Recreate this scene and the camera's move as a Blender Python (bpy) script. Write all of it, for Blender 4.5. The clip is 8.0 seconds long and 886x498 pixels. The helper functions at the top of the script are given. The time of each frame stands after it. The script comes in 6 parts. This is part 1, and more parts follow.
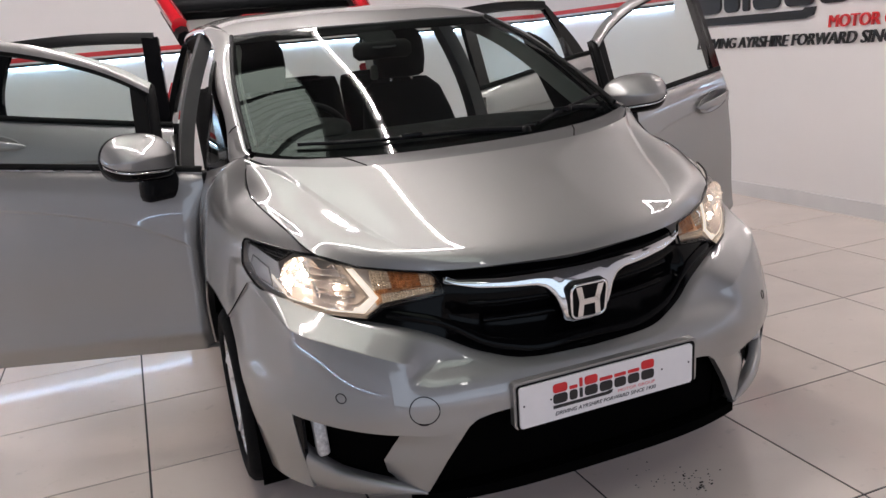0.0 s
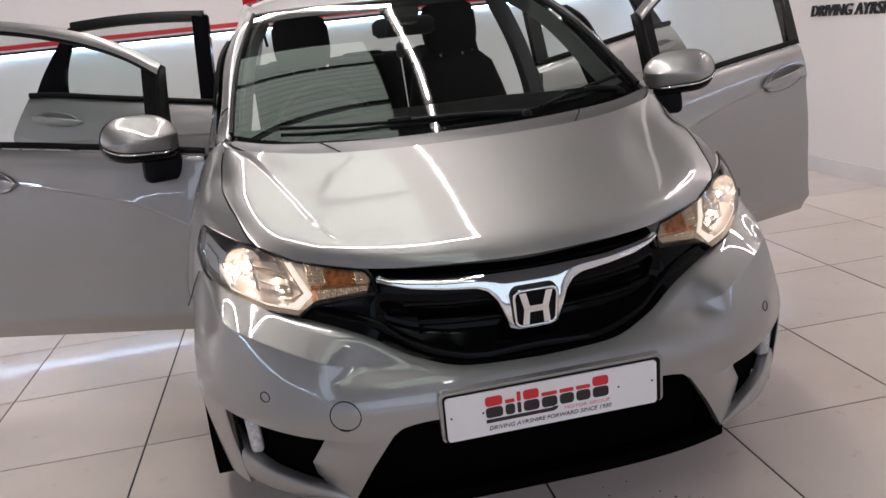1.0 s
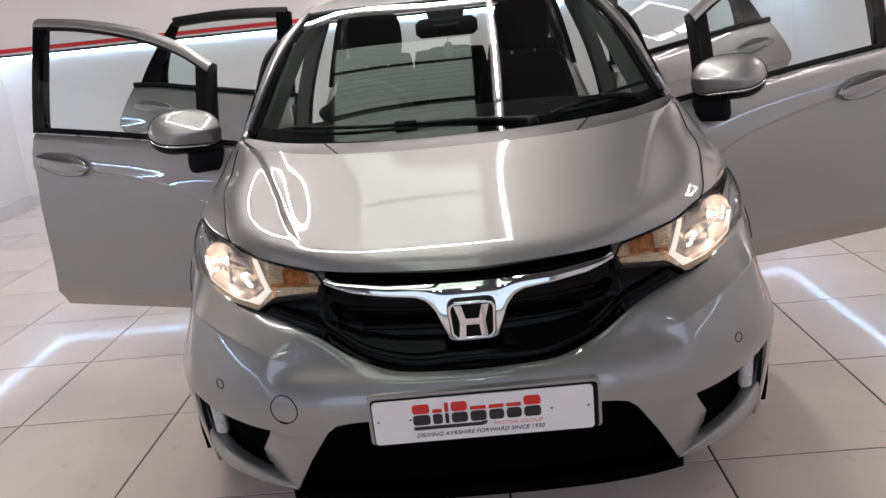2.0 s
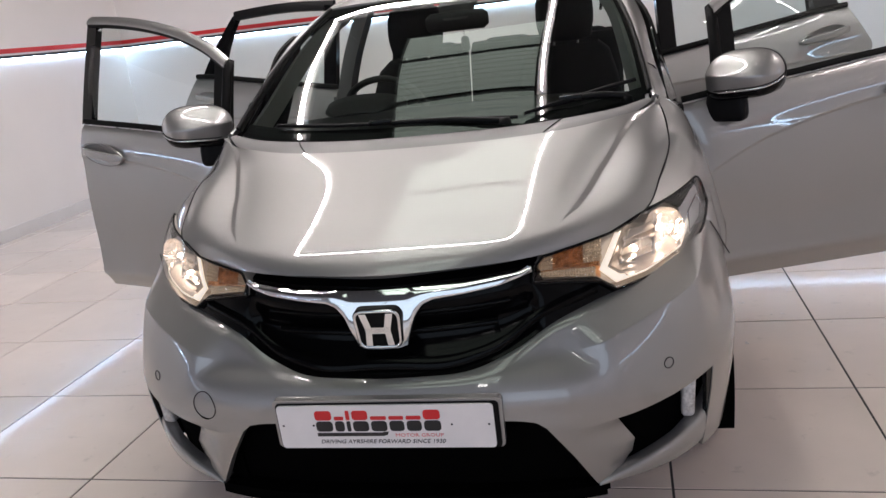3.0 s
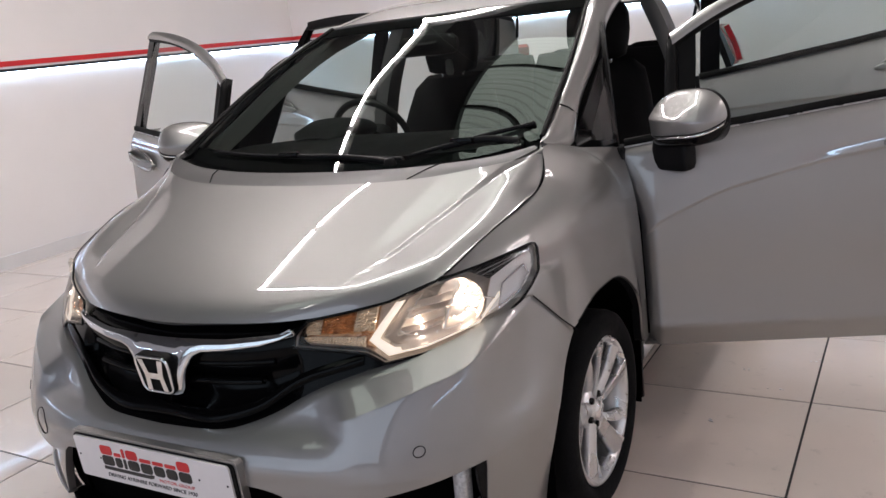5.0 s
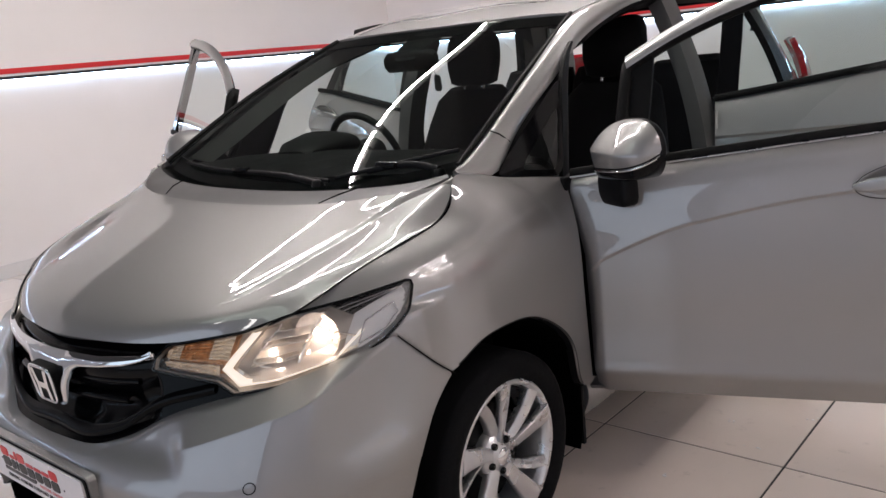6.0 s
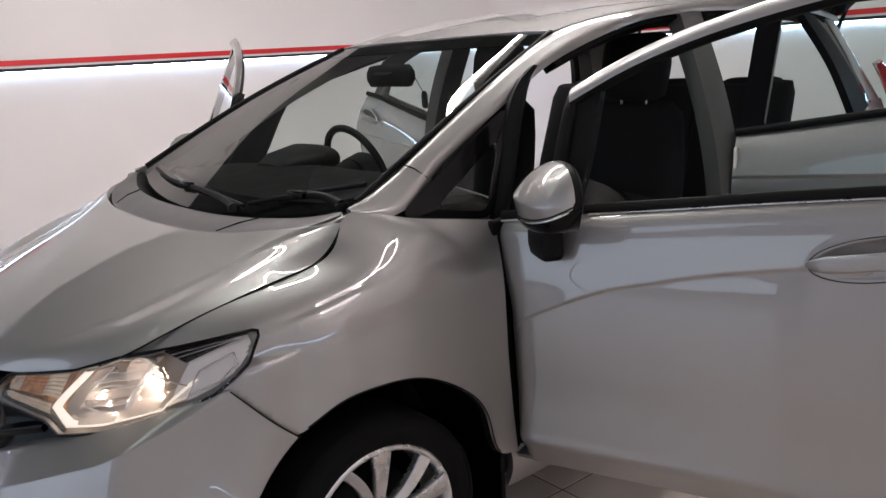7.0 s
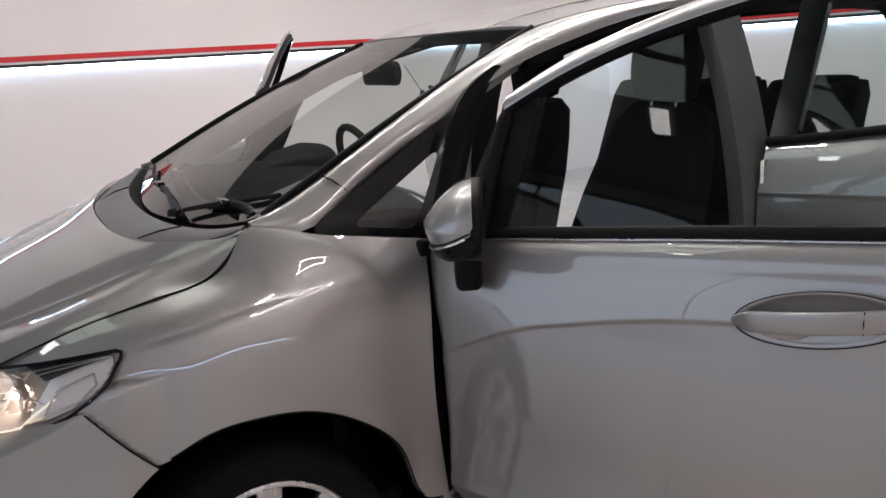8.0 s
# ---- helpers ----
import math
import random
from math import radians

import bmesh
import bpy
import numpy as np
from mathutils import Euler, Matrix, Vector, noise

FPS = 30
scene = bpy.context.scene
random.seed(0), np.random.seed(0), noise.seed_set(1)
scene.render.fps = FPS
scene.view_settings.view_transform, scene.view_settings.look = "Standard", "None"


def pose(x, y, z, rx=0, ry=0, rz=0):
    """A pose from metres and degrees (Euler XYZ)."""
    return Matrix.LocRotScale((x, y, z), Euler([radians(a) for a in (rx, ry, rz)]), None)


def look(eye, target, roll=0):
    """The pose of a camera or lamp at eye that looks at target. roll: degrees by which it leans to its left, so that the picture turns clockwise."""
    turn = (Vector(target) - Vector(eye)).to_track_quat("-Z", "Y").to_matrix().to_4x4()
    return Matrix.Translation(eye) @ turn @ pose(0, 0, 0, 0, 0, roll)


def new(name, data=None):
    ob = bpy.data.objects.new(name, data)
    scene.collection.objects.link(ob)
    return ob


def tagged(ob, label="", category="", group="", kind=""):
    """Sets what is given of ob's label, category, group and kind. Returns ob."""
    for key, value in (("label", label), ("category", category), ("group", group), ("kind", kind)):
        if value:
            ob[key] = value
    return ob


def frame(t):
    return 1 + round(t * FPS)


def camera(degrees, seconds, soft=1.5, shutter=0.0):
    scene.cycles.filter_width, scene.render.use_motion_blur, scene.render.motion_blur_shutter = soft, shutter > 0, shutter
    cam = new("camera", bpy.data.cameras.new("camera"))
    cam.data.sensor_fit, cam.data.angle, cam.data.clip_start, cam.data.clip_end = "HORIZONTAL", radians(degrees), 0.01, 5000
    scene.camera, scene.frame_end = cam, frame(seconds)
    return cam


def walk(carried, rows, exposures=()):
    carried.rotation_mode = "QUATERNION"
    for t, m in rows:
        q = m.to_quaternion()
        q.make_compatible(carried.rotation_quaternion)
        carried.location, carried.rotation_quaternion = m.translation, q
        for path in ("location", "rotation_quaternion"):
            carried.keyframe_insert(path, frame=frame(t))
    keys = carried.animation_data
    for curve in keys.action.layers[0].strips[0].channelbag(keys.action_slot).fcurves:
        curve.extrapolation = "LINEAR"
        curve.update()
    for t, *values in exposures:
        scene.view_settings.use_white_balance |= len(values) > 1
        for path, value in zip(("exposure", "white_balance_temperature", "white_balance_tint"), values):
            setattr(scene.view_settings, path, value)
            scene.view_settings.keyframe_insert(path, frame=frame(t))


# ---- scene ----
cam = camera(57.2, 8.0)
PATH = [
    (0, (-1.043, -1.66, 1.278), (-0.348, 0.15, 0.789), -5.4),
    (0.5, (-0.783, -1.625, 1.251), (-0.246, 0.234, 0.742), -5.2),
    (1, (-0.517, -1.673, 1.267), (-0.174, 0.225, 0.737), -6.2),
    (1.5, (-0.258, -1.764, 1.282), (-0.118, 0.16, 0.755), -6.0),
    (3, (0.556, -1.631, 1.27), (0.13, 0.25, 0.74), -6.7),
    (3.5, (0.814, -1.571, 1.265), (0.247, 0.274, 0.742), -6.9),
    (4, (1.061, -1.422, 1.283), (0.315, 0.354, 0.745), -7.3),
    (5.5, (1.733, -0.959, 1.302), (0.636, 0.643, 0.823), -5.8),
    (6, (1.971, -0.72, 1.302), (0.711, 0.76, 0.829), -5.7),
    (6.5, (2.188, -0.469, 1.343), (0.795, 0.883, 0.863), -6.0),
    (7, (2.238, -0.129, 1.332), (0.732, 1.103, 0.869), -3.5),
    (7.5, (2.33, 0.169, 1.317), (0.711, 1.25, 0.86), -4.2),
    (8, (2.368, 0.427, 1.33), (0.658, 1.347, 0.860), -3.5),
]
walk(cam, [(t, look(eye, target, roll)) for t, eye, target, roll in PATH])

# ---- light ----
world = bpy.data.worlds.new("world")
world.use_nodes = True
world.node_tree.nodes["Background"].inputs[0].default_value = (0.9, 0.95, 1.0, 1)
world.node_tree.nodes["Background"].inputs[1].default_value = 0.02
scene.world = world

DAY_FILL = 150.0
LED_POWER, SKY_POWER, WASH_POWER, BULB_POWER = 160.0, 1.15, 43.0, 45.0


# ---- materials ----
def material(name, color=(0.5, 0.5, 0.5), rough=0.5, metal=0.0, coat=0.0, vary=0.0, scale=4.0, bump=0.0, bump_scale=80.0,
             emit=None, power=0.0, spec=0.5):
    m = bpy.data.materials.new(name)
    m.use_nodes = True
    nt = m.node_tree
    b = nt.nodes["Principled BSDF"]
    b.inputs["Base Color"].default_value = (*color, 1)
    b.inputs["Roughness"].default_value = rough
    b.inputs["Metallic"].default_value = metal
    b.inputs["Coat Weight"].default_value = coat
    b.inputs["Specular IOR Level"].default_value = spec
    b.inputs["Coat Roughness"].default_value = 0.03
    if emit:
        b.inputs["Emission Color"].default_value = (*emit, 1)
        b.inputs["Emission Strength"].default_value = power
    if vary or bump:
        tex = nt.nodes.new("ShaderNodeTexCoord")
    if vary:
        a = nt.nodes.new("ShaderNodeTexNoise")
        a.inputs["Scale"].default_value = scale
        a.inputs["Detail"].default_value = 6
        nt.links.new(tex.outputs["Object"], a.inputs["Vector"])
        ramp = nt.nodes.new("ShaderNodeMapRange")
        ramp.inputs["From Min"].default_value, ramp.inputs["From Max"].default_value = 0.3, 0.7
        ramp.inputs["To Min"].default_value, ramp.inputs["To Max"].default_value = 1 - vary, 1 + vary
        nt.links.new(a.outputs["Fac"], ramp.inputs["Value"])
        mul = nt.nodes.new("ShaderNodeVectorMath")
        mul.operation = "MULTIPLY"
        mul.inputs[0].default_value = color
        nt.links.new(ramp.outputs["Result"], mul.inputs[1])
        nt.links.new(mul.outputs["Vector"], b.inputs["Base Color"])
        rr = nt.nodes.new("ShaderNodeMapRange")
        rr.inputs["To Min"].default_value, rr.inputs["To Max"].default_value = rough * 0.8, min(1, rough * 1.2)
        nt.links.new(a.outputs["Fac"], rr.inputs["Value"])
        nt.links.new(rr.outputs["Result"], b.inputs["Roughness"])
    if bump:
        c = nt.nodes.new("ShaderNodeTexNoise")
        c.inputs["Scale"].default_value = bump_scale
        c.inputs["Detail"].default_value = 4
        nt.links.new(tex.outputs["Object"], c.inputs["Vector"])
        bm_ = nt.nodes.new("ShaderNodeBump")
        bm_.inputs["Strength"].default_value = bump
        bm_.inputs["Distance"].default_value = 0.004
        nt.links.new(c.outputs["Fac"], bm_.inputs["Height"])
        nt.links.new(bm_.outputs["Normal"], b.inputs["Normal"])
    return m


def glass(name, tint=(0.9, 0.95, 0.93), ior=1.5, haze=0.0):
    """A thin pane: clear, with a gloss that grows towards grazing; haze: a translucent share that imitates the bloom
    round a lit bulb.
    """
    m = bpy.data.materials.new(name)
    m.use_nodes = True
    nt = m.node_tree
    nt.nodes.remove(nt.nodes["Principled BSDF"])
    out = nt.nodes["Material Output"]
    clear, gloss, mix, fre = (nt.nodes.new("ShaderNode" + k) for k in ("BsdfTransparent", "BsdfGlossy", "MixShader", "Fresnel"))
    clear.inputs["Color"].default_value = (*tint, 1)
    gloss.inputs["Roughness"].default_value = 0.01
    fre.inputs["IOR"].default_value = ior
    nt.links.new(fre.outputs[0], mix.inputs[0])
    nt.links.new(clear.outputs[0], mix.inputs[1])
    nt.links.new(gloss.outputs[0], mix.inputs[2])
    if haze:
        bloom_mix, bloom = nt.nodes.new("ShaderNodeMixShader"), nt.nodes.new("ShaderNodeBsdfTranslucent")
        bloom_mix.inputs[0].default_value = haze
        bloom.inputs["Color"].default_value = (0.95, 0.93, 0.9, 1)
        nt.links.new(clear.outputs[0], bloom_mix.inputs[1])
        nt.links.new(bloom.outputs[0], bloom_mix.inputs[2])
        nt.links.new(bloom_mix.outputs[0], mix.inputs[1])
    nt.links.new(mix.outputs[0], out.inputs["Surface"])
    return m


def paint_material():
    """Silver metallic paint: fine flakes under a clear coat."""
    m = material("silver_paint", (0.312, 0.305, 0.299), 0.52, 0.90, 1.0)
    nt = m.node_tree
    b = nt.nodes["Principled BSDF"]
    tex = nt.nodes.new("ShaderNodeTexCoord")
    v = nt.nodes.new("ShaderNodeTexVoronoi")
    v.inputs["Scale"].default_value = 1800
    nt.links.new(tex.outputs["Object"], v.inputs["Vector"])
    bump = nt.nodes.new("ShaderNodeBump")
    bump.inputs["Strength"].default_value = 0.05
    bump.inputs["Distance"].default_value = 0.0006
    nt.links.new(v.outputs["Distance"], bump.inputs["Height"])
    b.inputs["Coat IOR"].default_value = 1.8
    b.inputs["Coat Roughness"].default_value = 0.012
    nt.links.new(bump.outputs["Normal"], b.inputs["Normal"])
    n = nt.nodes.new("ShaderNodeTexNoise")
    n.inputs["Scale"].default_value = 2.5
    n.inputs["Detail"].default_value = 5
    nt.links.new(tex.outputs["Object"], n.inputs["Vector"])
    r = nt.nodes.new("ShaderNodeMapRange")
    r.inputs["To Min"].default_value, r.inputs["To Max"].default_value = 0.49, 0.55
    nt.links.new(n.outputs["Fac"], r.inputs["Value"])
    nt.links.new(r.outputs["Result"], b.inputs["Roughness"])
    return m


PAINT = paint_material()
CHROME = material("chrome", (0.82, 0.82, 0.83), 0.06, 1.0)
ALLOY = material("alloy", (0.66, 0.66, 0.665), 0.28, 0.85, 0.6, vary=0.05, scale=12)
GLOSSBLACK = material("gloss_black_plastic", (0.003, 0.003, 0.0035), 0.10, spec=0.15)
GRILLEBLACK = material("grille_black", (0.0018, 0.0018, 0.002), 0.12, spec=0.10)
BLACK = material("black_plastic", (0.005, 0.005, 0.0055), 0.5, vary=0.2, scale=20, bump=0.2, bump_scale=400, spec=0.12)
# near-zero black: deep shade of openings as a colour, also the floor specks
DARK = material("shade_and_dirt_black", (0.0012, 0.0012, 0.0012), 0.9, spec=0.02)
GREYPLASTIC = material("dark_grey_cowl", (0.085, 0.083, 0.082), 0.42, 0.2, 0.0, vary=0.06, scale=9)
RUBBER = material("tyre_rubber", (0.0045, 0.0045, 0.005), 0.85, vary=0.25, scale=25, bump=0.3, bump_scale=120, spec=0.14)
SEAL = material("rubber_seal", (0.003, 0.003, 0.003), 0.6, spec=0.12)
FABRIC = material("black_seat_fabric", (0.006, 0.006, 0.0065), 0.95, vary=0.25, scale=30, bump=0.12, bump_scale=600, spec=0.2)
TRIM = material("dark_trim", (0.012, 0.012, 0.0125), 0.6, vary=0.15, scale=15, bump=0.3, bump_scale=500, spec=0.3)
GREYTRIM = material("grey_pillar_trim", (0.22, 0.22, 0.21), 0.7, vary=0.08, scale=10)
HEADLINER = material("light_headliner", (0.42, 0.41, 0.38), 0.95, vary=0.05, scale=40)
WINDSCREEN = glass("windscreen_glass", (0.80, 0.88, 0.84), 1.8)
SIDEGLASS = glass("side_glass", (0.80, 0.87, 0.86), 1.5)
REARGLASS = glass("tinted_glass", (0.16, 0.18, 0.18), 1.5)
PILLARTRIM = material("dark_pillar_trim", (0.10, 0.10, 0.098), 0.6, vary=0.08, scale=10, spec=0.3)
# the lens haze stands in for the headlamp's bloom
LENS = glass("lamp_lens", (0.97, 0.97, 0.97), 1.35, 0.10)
CHEVRON = material("satin_bronze", (0.42, 0.36, 0.30), 0.4, 0.5)
DRLMAT = material("running_lamp_lens", (0.50, 0.50, 0.49), 0.3, 0.1, 0.6, vary=0.3, scale=120)
REFLECTOR = material("lamp_reflector", (0.95, 0.89, 0.83), 0.18, 0.85)
REFLECTWARM = material("lamp_inner_panel", (0.92, 0.84, 0.76), 0.26, 0.55, 0.3)
AMBERCELL = material("amber_cells", (0.70, 0.33, 0.13), 0.20, 0.5, 0.4, vary=0.5, scale=70)
PALECELL = material("pale_cells", (0.90, 0.74, 0.55), 0.18, 0.6, 0.5, vary=0.15, scale=90)
CLEARPART = material("clear_plastic", (0.90, 0.89, 0.88), 0.2, 0.1, 0.8)
BULB = material("headlamp_bulb", (1, 0.9, 0.75), 0.3, emit=(1.0, 0.82, 0.70), power=BULB_POWER)
GUIDE = material("light_guide", (0.9, 0.86, 0.8), 0.2, emit=(1.0, 0.86, 0.70), power=0.75)
REDLENS = material("red_lens", (0.45, 0.012, 0.02), 0.12, 0.0, 0.8)
PLATEWHITE = material("plate_white", (0.78, 0.76, 0.75), 0.25, vary=0.02, scale=30)
RED = material("sign_red", (0.62, 0.018, 0.022), 0.4, vary=0.04, scale=6)
INK = material("sign_black", (0.010, 0.010, 0.011), 0.4)
PINKRED = material("small_print_red", (0.70, 0.20, 0.20), 0.4)
MIRRORGLASS = material("mirror_glass", (0.9, 0.9, 0.92), 0.01, 1.0)
WALLPAINT = material("white_wall_paint", (0.80, 0.765, 0.745), 0.7, vary=0.025, scale=1.3, bump=0.12, bump_scale=160)
DARKWALL = material("grey_wall_paint", (0.40, 0.39, 0.385), 0.7, vary=0.08, scale=2)
CEILPAINT = material("dark_ceiling_paint", (0.06, 0.06, 0.062), 0.8, vary=0.1, scale=2)
SKIRT = material("skirting_paint", (0.68, 0.66, 0.65), 0.45, vary=0.04, scale=5)
GROUT = material("grout", (0.035, 0.032, 0.030), 0.85, vary=0.3, scale=9)
ROOFLIGHT = material("ribbed_rooflight", (0.5, 0.55, 0.5), 0.5, emit=(0.86, 1.0, 0.88), power=SKY_POWER)
ROOFRIB = material("rooflight_rib", (0.45, 0.5, 0.45), 0.5, emit=(0.86, 1.0, 0.88), power=SKY_POWER * 0.62)
BATTEN = material("batten_diffuser", (1, 1, 1), 0.5, emit=(1.0, 0.96, 0.93), power=9.0)
LEDMAT = material("led_tube", (1, 1, 1), 0.5, emit=(0.985, 0.895, 0.895), power=LED_POWER)
# for the added fill frame only
LEDFILL = material("fill_led_tube", (1, 1, 1), 0.5, emit=(0.985, 0.895, 0.895), power=LED_POWER * 0.42)
WASHFILL = material("led_wash_strip_fill", (1, 1, 1), 0.5, emit=(0.48, 0.70, 1.0), power=WASH_POWER * 0.3)
WASHMAT = material("led_wash_strip", (1, 1, 1), 0.5, emit=(0.48, 0.70, 1.0), power=WASH_POWER)


def tile_material():
    m = material("cream_tile", (0.79, 0.68, 0.60), 0.24, vary=0.05, scale=2.2, bump=0.008, bump_scale=9)
    nt = m.node_tree
    b = nt.nodes["Principled BSDF"]
    b.inputs["Coat Weight"].default_value = 0.35
    b.inputs["Coat Roughness"].default_value = 0.06
    src = b.inputs["Base Color"].links[0].from_socket
    info = nt.nodes.new("ShaderNodeObjectInfo")
    r = nt.nodes.new("ShaderNodeMapRange")
    r.inputs["To Min"].default_value, r.inputs["To Max"].default_value = 0.93, 1.05
    nt.links.new(info.outputs["Random"], r.inputs["Value"])
    mul = nt.nodes.new("ShaderNodeVectorMath")
    mul.operation = "MULTIPLY"
    nt.links.new(src, mul.inputs[0])
    nt.links.new(r.outputs["Result"], mul.inputs[1])
    # scuffs and tyre dust
    tex = nt.nodes.new("ShaderNodeTexCoord")
    n = nt.nodes.new("ShaderNodeTexNoise")
    n.inputs["Scale"].default_value = 14
    n.inputs["Detail"].default_value = 8
    n.inputs["Roughness"].default_value = 0.7
    geo = nt.nodes.new("ShaderNodeNewGeometry")
    nt.links.new(geo.outputs["Position"], n.inputs["Vector"])
    s = nt.nodes.new("ShaderNodeMapRange")
    s.inputs["From Min"].default_value, s.inputs["From Max"].default_value = 0.60, 0.78
    s.inputs["To Min"].default_value, s.inputs["To Max"].default_value = 1.0, 0.72
    nt.links.new(n.outputs["Fac"], s.inputs["Value"])
    mul2 = nt.nodes.new("ShaderNodeVectorMath")
    mul2.operation = "MULTIPLY"
    nt.links.new(mul.outputs["Vector"], mul2.inputs[0])
    nt.links.new(s.outputs["Result"], mul2.inputs[1])
    nt.links.new(mul2.outputs["Vector"], b.inputs["Base Color"])
    return m


TILE = tile_material()


# ---- geometry helpers ----
class Geo:
    """Vertices and faces of one mesh in the making."""

    def __init__(self):
        self.v, self.f, self.flat = [], [], []

    def add(self, verts, faces, flat=False):
        k = len(self.v)
        self.v += [tuple(p) for p in verts]
        self.f += [tuple(i + k for i in f) for f in faces]
        self.flat += [flat] * len(faces)
        return self

    def move(self, m):
        self.v = [tuple(m @ Vector(p)) for p in self.v]
        return self

    def mesh(self, name):
        me = bpy.data.meshes.new(name)
        me.from_pydata(self.v, [], self.f)
        me.polygons.foreach_set("use_smooth", [not s for s in self.flat])
        me.update()
        return me


def part(name, geo, mat, parent=None, label=""):
    me = geo.mesh(name) if isinstance(geo, Geo) else geo
    if not me.materials:
        me.materials.append(mat)
    ob = new(name, me)
    if parent:
        ob.parent = parent
    return tagged(ob, label)


def empty(name, m=None, parent=None):
    ob = new(name)
    ob.empty_display_size = 0.1
    if parent:
        ob.parent = parent
    if m is not None:
        ob.matrix_basis = m
    return ob


def slopes(t, p):
    """Slopes of the natural cubic spline through p at t."""
    n = len(t)
    if n == 2:
        return np.repeat((p[1:] - p[:1]) / (t[1] - t[0]), 2, 0)
    h = np.diff(t)
    a = np.zeros((n, n))
    r = np.zeros(p.shape)
    sh = (-1,) + (1,) * (p.ndim - 1)
    d = np.diff(p, axis=0) / h.reshape(sh)
    a[0, :2], r[0] = (2, 1), 3 * d[0]
    a[-1, -2:], r[-1] = (1, 2), 3 * d[-1]
    for k in range(1, n - 1):
        a[k, k - 1:k + 2] = h[k], 2 * (h[k - 1] + h[k]), h[k - 1]
        r[k] = 3 * (h[k] * d[k - 1] + h[k - 1] * d[k])
    return np.linalg.solve(a, r.reshape(n, -1)).reshape(p.shape)


def hermite(t, p, s):
    g = slopes(t, p)
    i = np.clip(np.searchsorted(t, s, "right") - 1, 0, len(t) - 2)
    h = t[i + 1] - t[i]
    u = (s - t[i]) / h
    if p.ndim > 1:
        sh = (-1,) + (1,) * (p.ndim - 1)
        h, u = h.reshape(sh), u.reshape(sh)
    return ((2 * u**3 - 3 * u**2 + 1) * p[i] + (u**3 - 2 * u**2 + u) * h * g[i]
            + (3 * u**2 - 2 * u**3) * p[i + 1] + (u**3 - u**2) * h * g[i + 1])


def spline(pts, n):
    """n points on a smooth curve through pts (k x 3, or k x m x 3)."""
    p = np.array(pts, float)
    if len(p) == 1:
        return np.repeat(p, n, 0)
    d = np.linalg.norm(np.diff(p, axis=0), axis=-1)
    d = d.mean(axis=tuple(range(1, d.ndim))) if d.ndim > 1 else d
    t = np.r_[0, np.cumsum(np.maximum(d, 1e-6))]
    return hermite(t, p, np.linspace(0, t[-1], n))


def curve(x, xs, ys):
    """A smooth function through the points (xs, ys), without overshoot."""
    x, t, p = np.asarray(x, float), np.array(xs, float), np.array(ys, float)
    g = np.gradient(p, t)
    x = np.clip(x, t[0], t[-1])
    i = np.clip(np.searchsorted(t, x, "right") - 1, 0, len(t) - 2)
    h = t[i + 1] - t[i]
    u = (x - t[i]) / h
    return ((2 * u**3 - 3 * u**2 + 1) * p[i] + (u**3 - 2 * u**2 + u) * h * g[i]
            + (3 * u**2 - 2 * u**3) * p[i + 1] + (u**3 - u**2) * h * g[i + 1])


FLIP = np.array([-1.0, 1.0, 1.0])


def loft(curves, nu=24, nv=24, both=False):
    """A grid of points through curves that lie side by side; both: mirrored in x, the first curve lying on x = 0."""
    rows = [spline(c, nu) for c in curves]
    if both:
        rows = [r * FLIP for r in rows[:0:-1]] + rows
    return spline(np.array(rows), nv)


def normals(g):
    a, b = np.gradient(g, axis=0), np.gradient(g, axis=1)
    n = np.cross(a, b)
    return n / np.maximum(np.linalg.norm(n, axis=-1, keepdims=True), 1e-9)


def sheet(g, thick=0.008, out=None, lift=0.0):
    """A panel of that thickness, whose outer face is the grid g; out: a direction to which the face looks."""
    g = np.array(g)
    n = normals(g)
    way = np.array(out) if out is not None else g.mean((0, 1)) - np.array((0, 2.0, 0.6))
    if (n * way).sum(-1).mean() < 0:
        g = g[::-1]
        n = normals(g)
    g = g + n * lift
    k = g - n * thick
    a, b = g.shape[:2]
    geo = Geo()
    quad = [(i * b + j, (i + 1) * b + j, (i + 1) * b + j + 1, i * b + j + 1) for i in range(a - 1) for j in range(b - 1)]
    geo.add(g.reshape(-1, 3), quad)
    if thick:
        geo.add(k.reshape(-1, 3), [q[::-1] for q in quad])
        ring = ([(i, 0) for i in range(a)] + [(a - 1, j) for j in range(1, b)] + [(i, b - 1) for i in range(a - 2, -1, -1)]
                + [(0, j) for j in range(b - 2, 0, -1)])
        m = len(ring)
        geo.add([g[r] for r in ring] + [k[r] for r in ring], [((i + 1) % m, i, m + i, m + (i + 1) % m) for i in range(m)][::1])
    return geo


def mirrored(geo):
    out = Geo()
    out.v = [(-x, y, z) for x, y, z in geo.v]
    out.f = [f[::-1] for f in geo.f]
    out.flat = list(geo.flat)
    return out


def both_sides(name, geo, mat, parent, label="", right=None):
    a = part(name, geo, mat, parent, label)
    b = part(name, mirrored(geo), mat, right or parent, label)
    return a, b


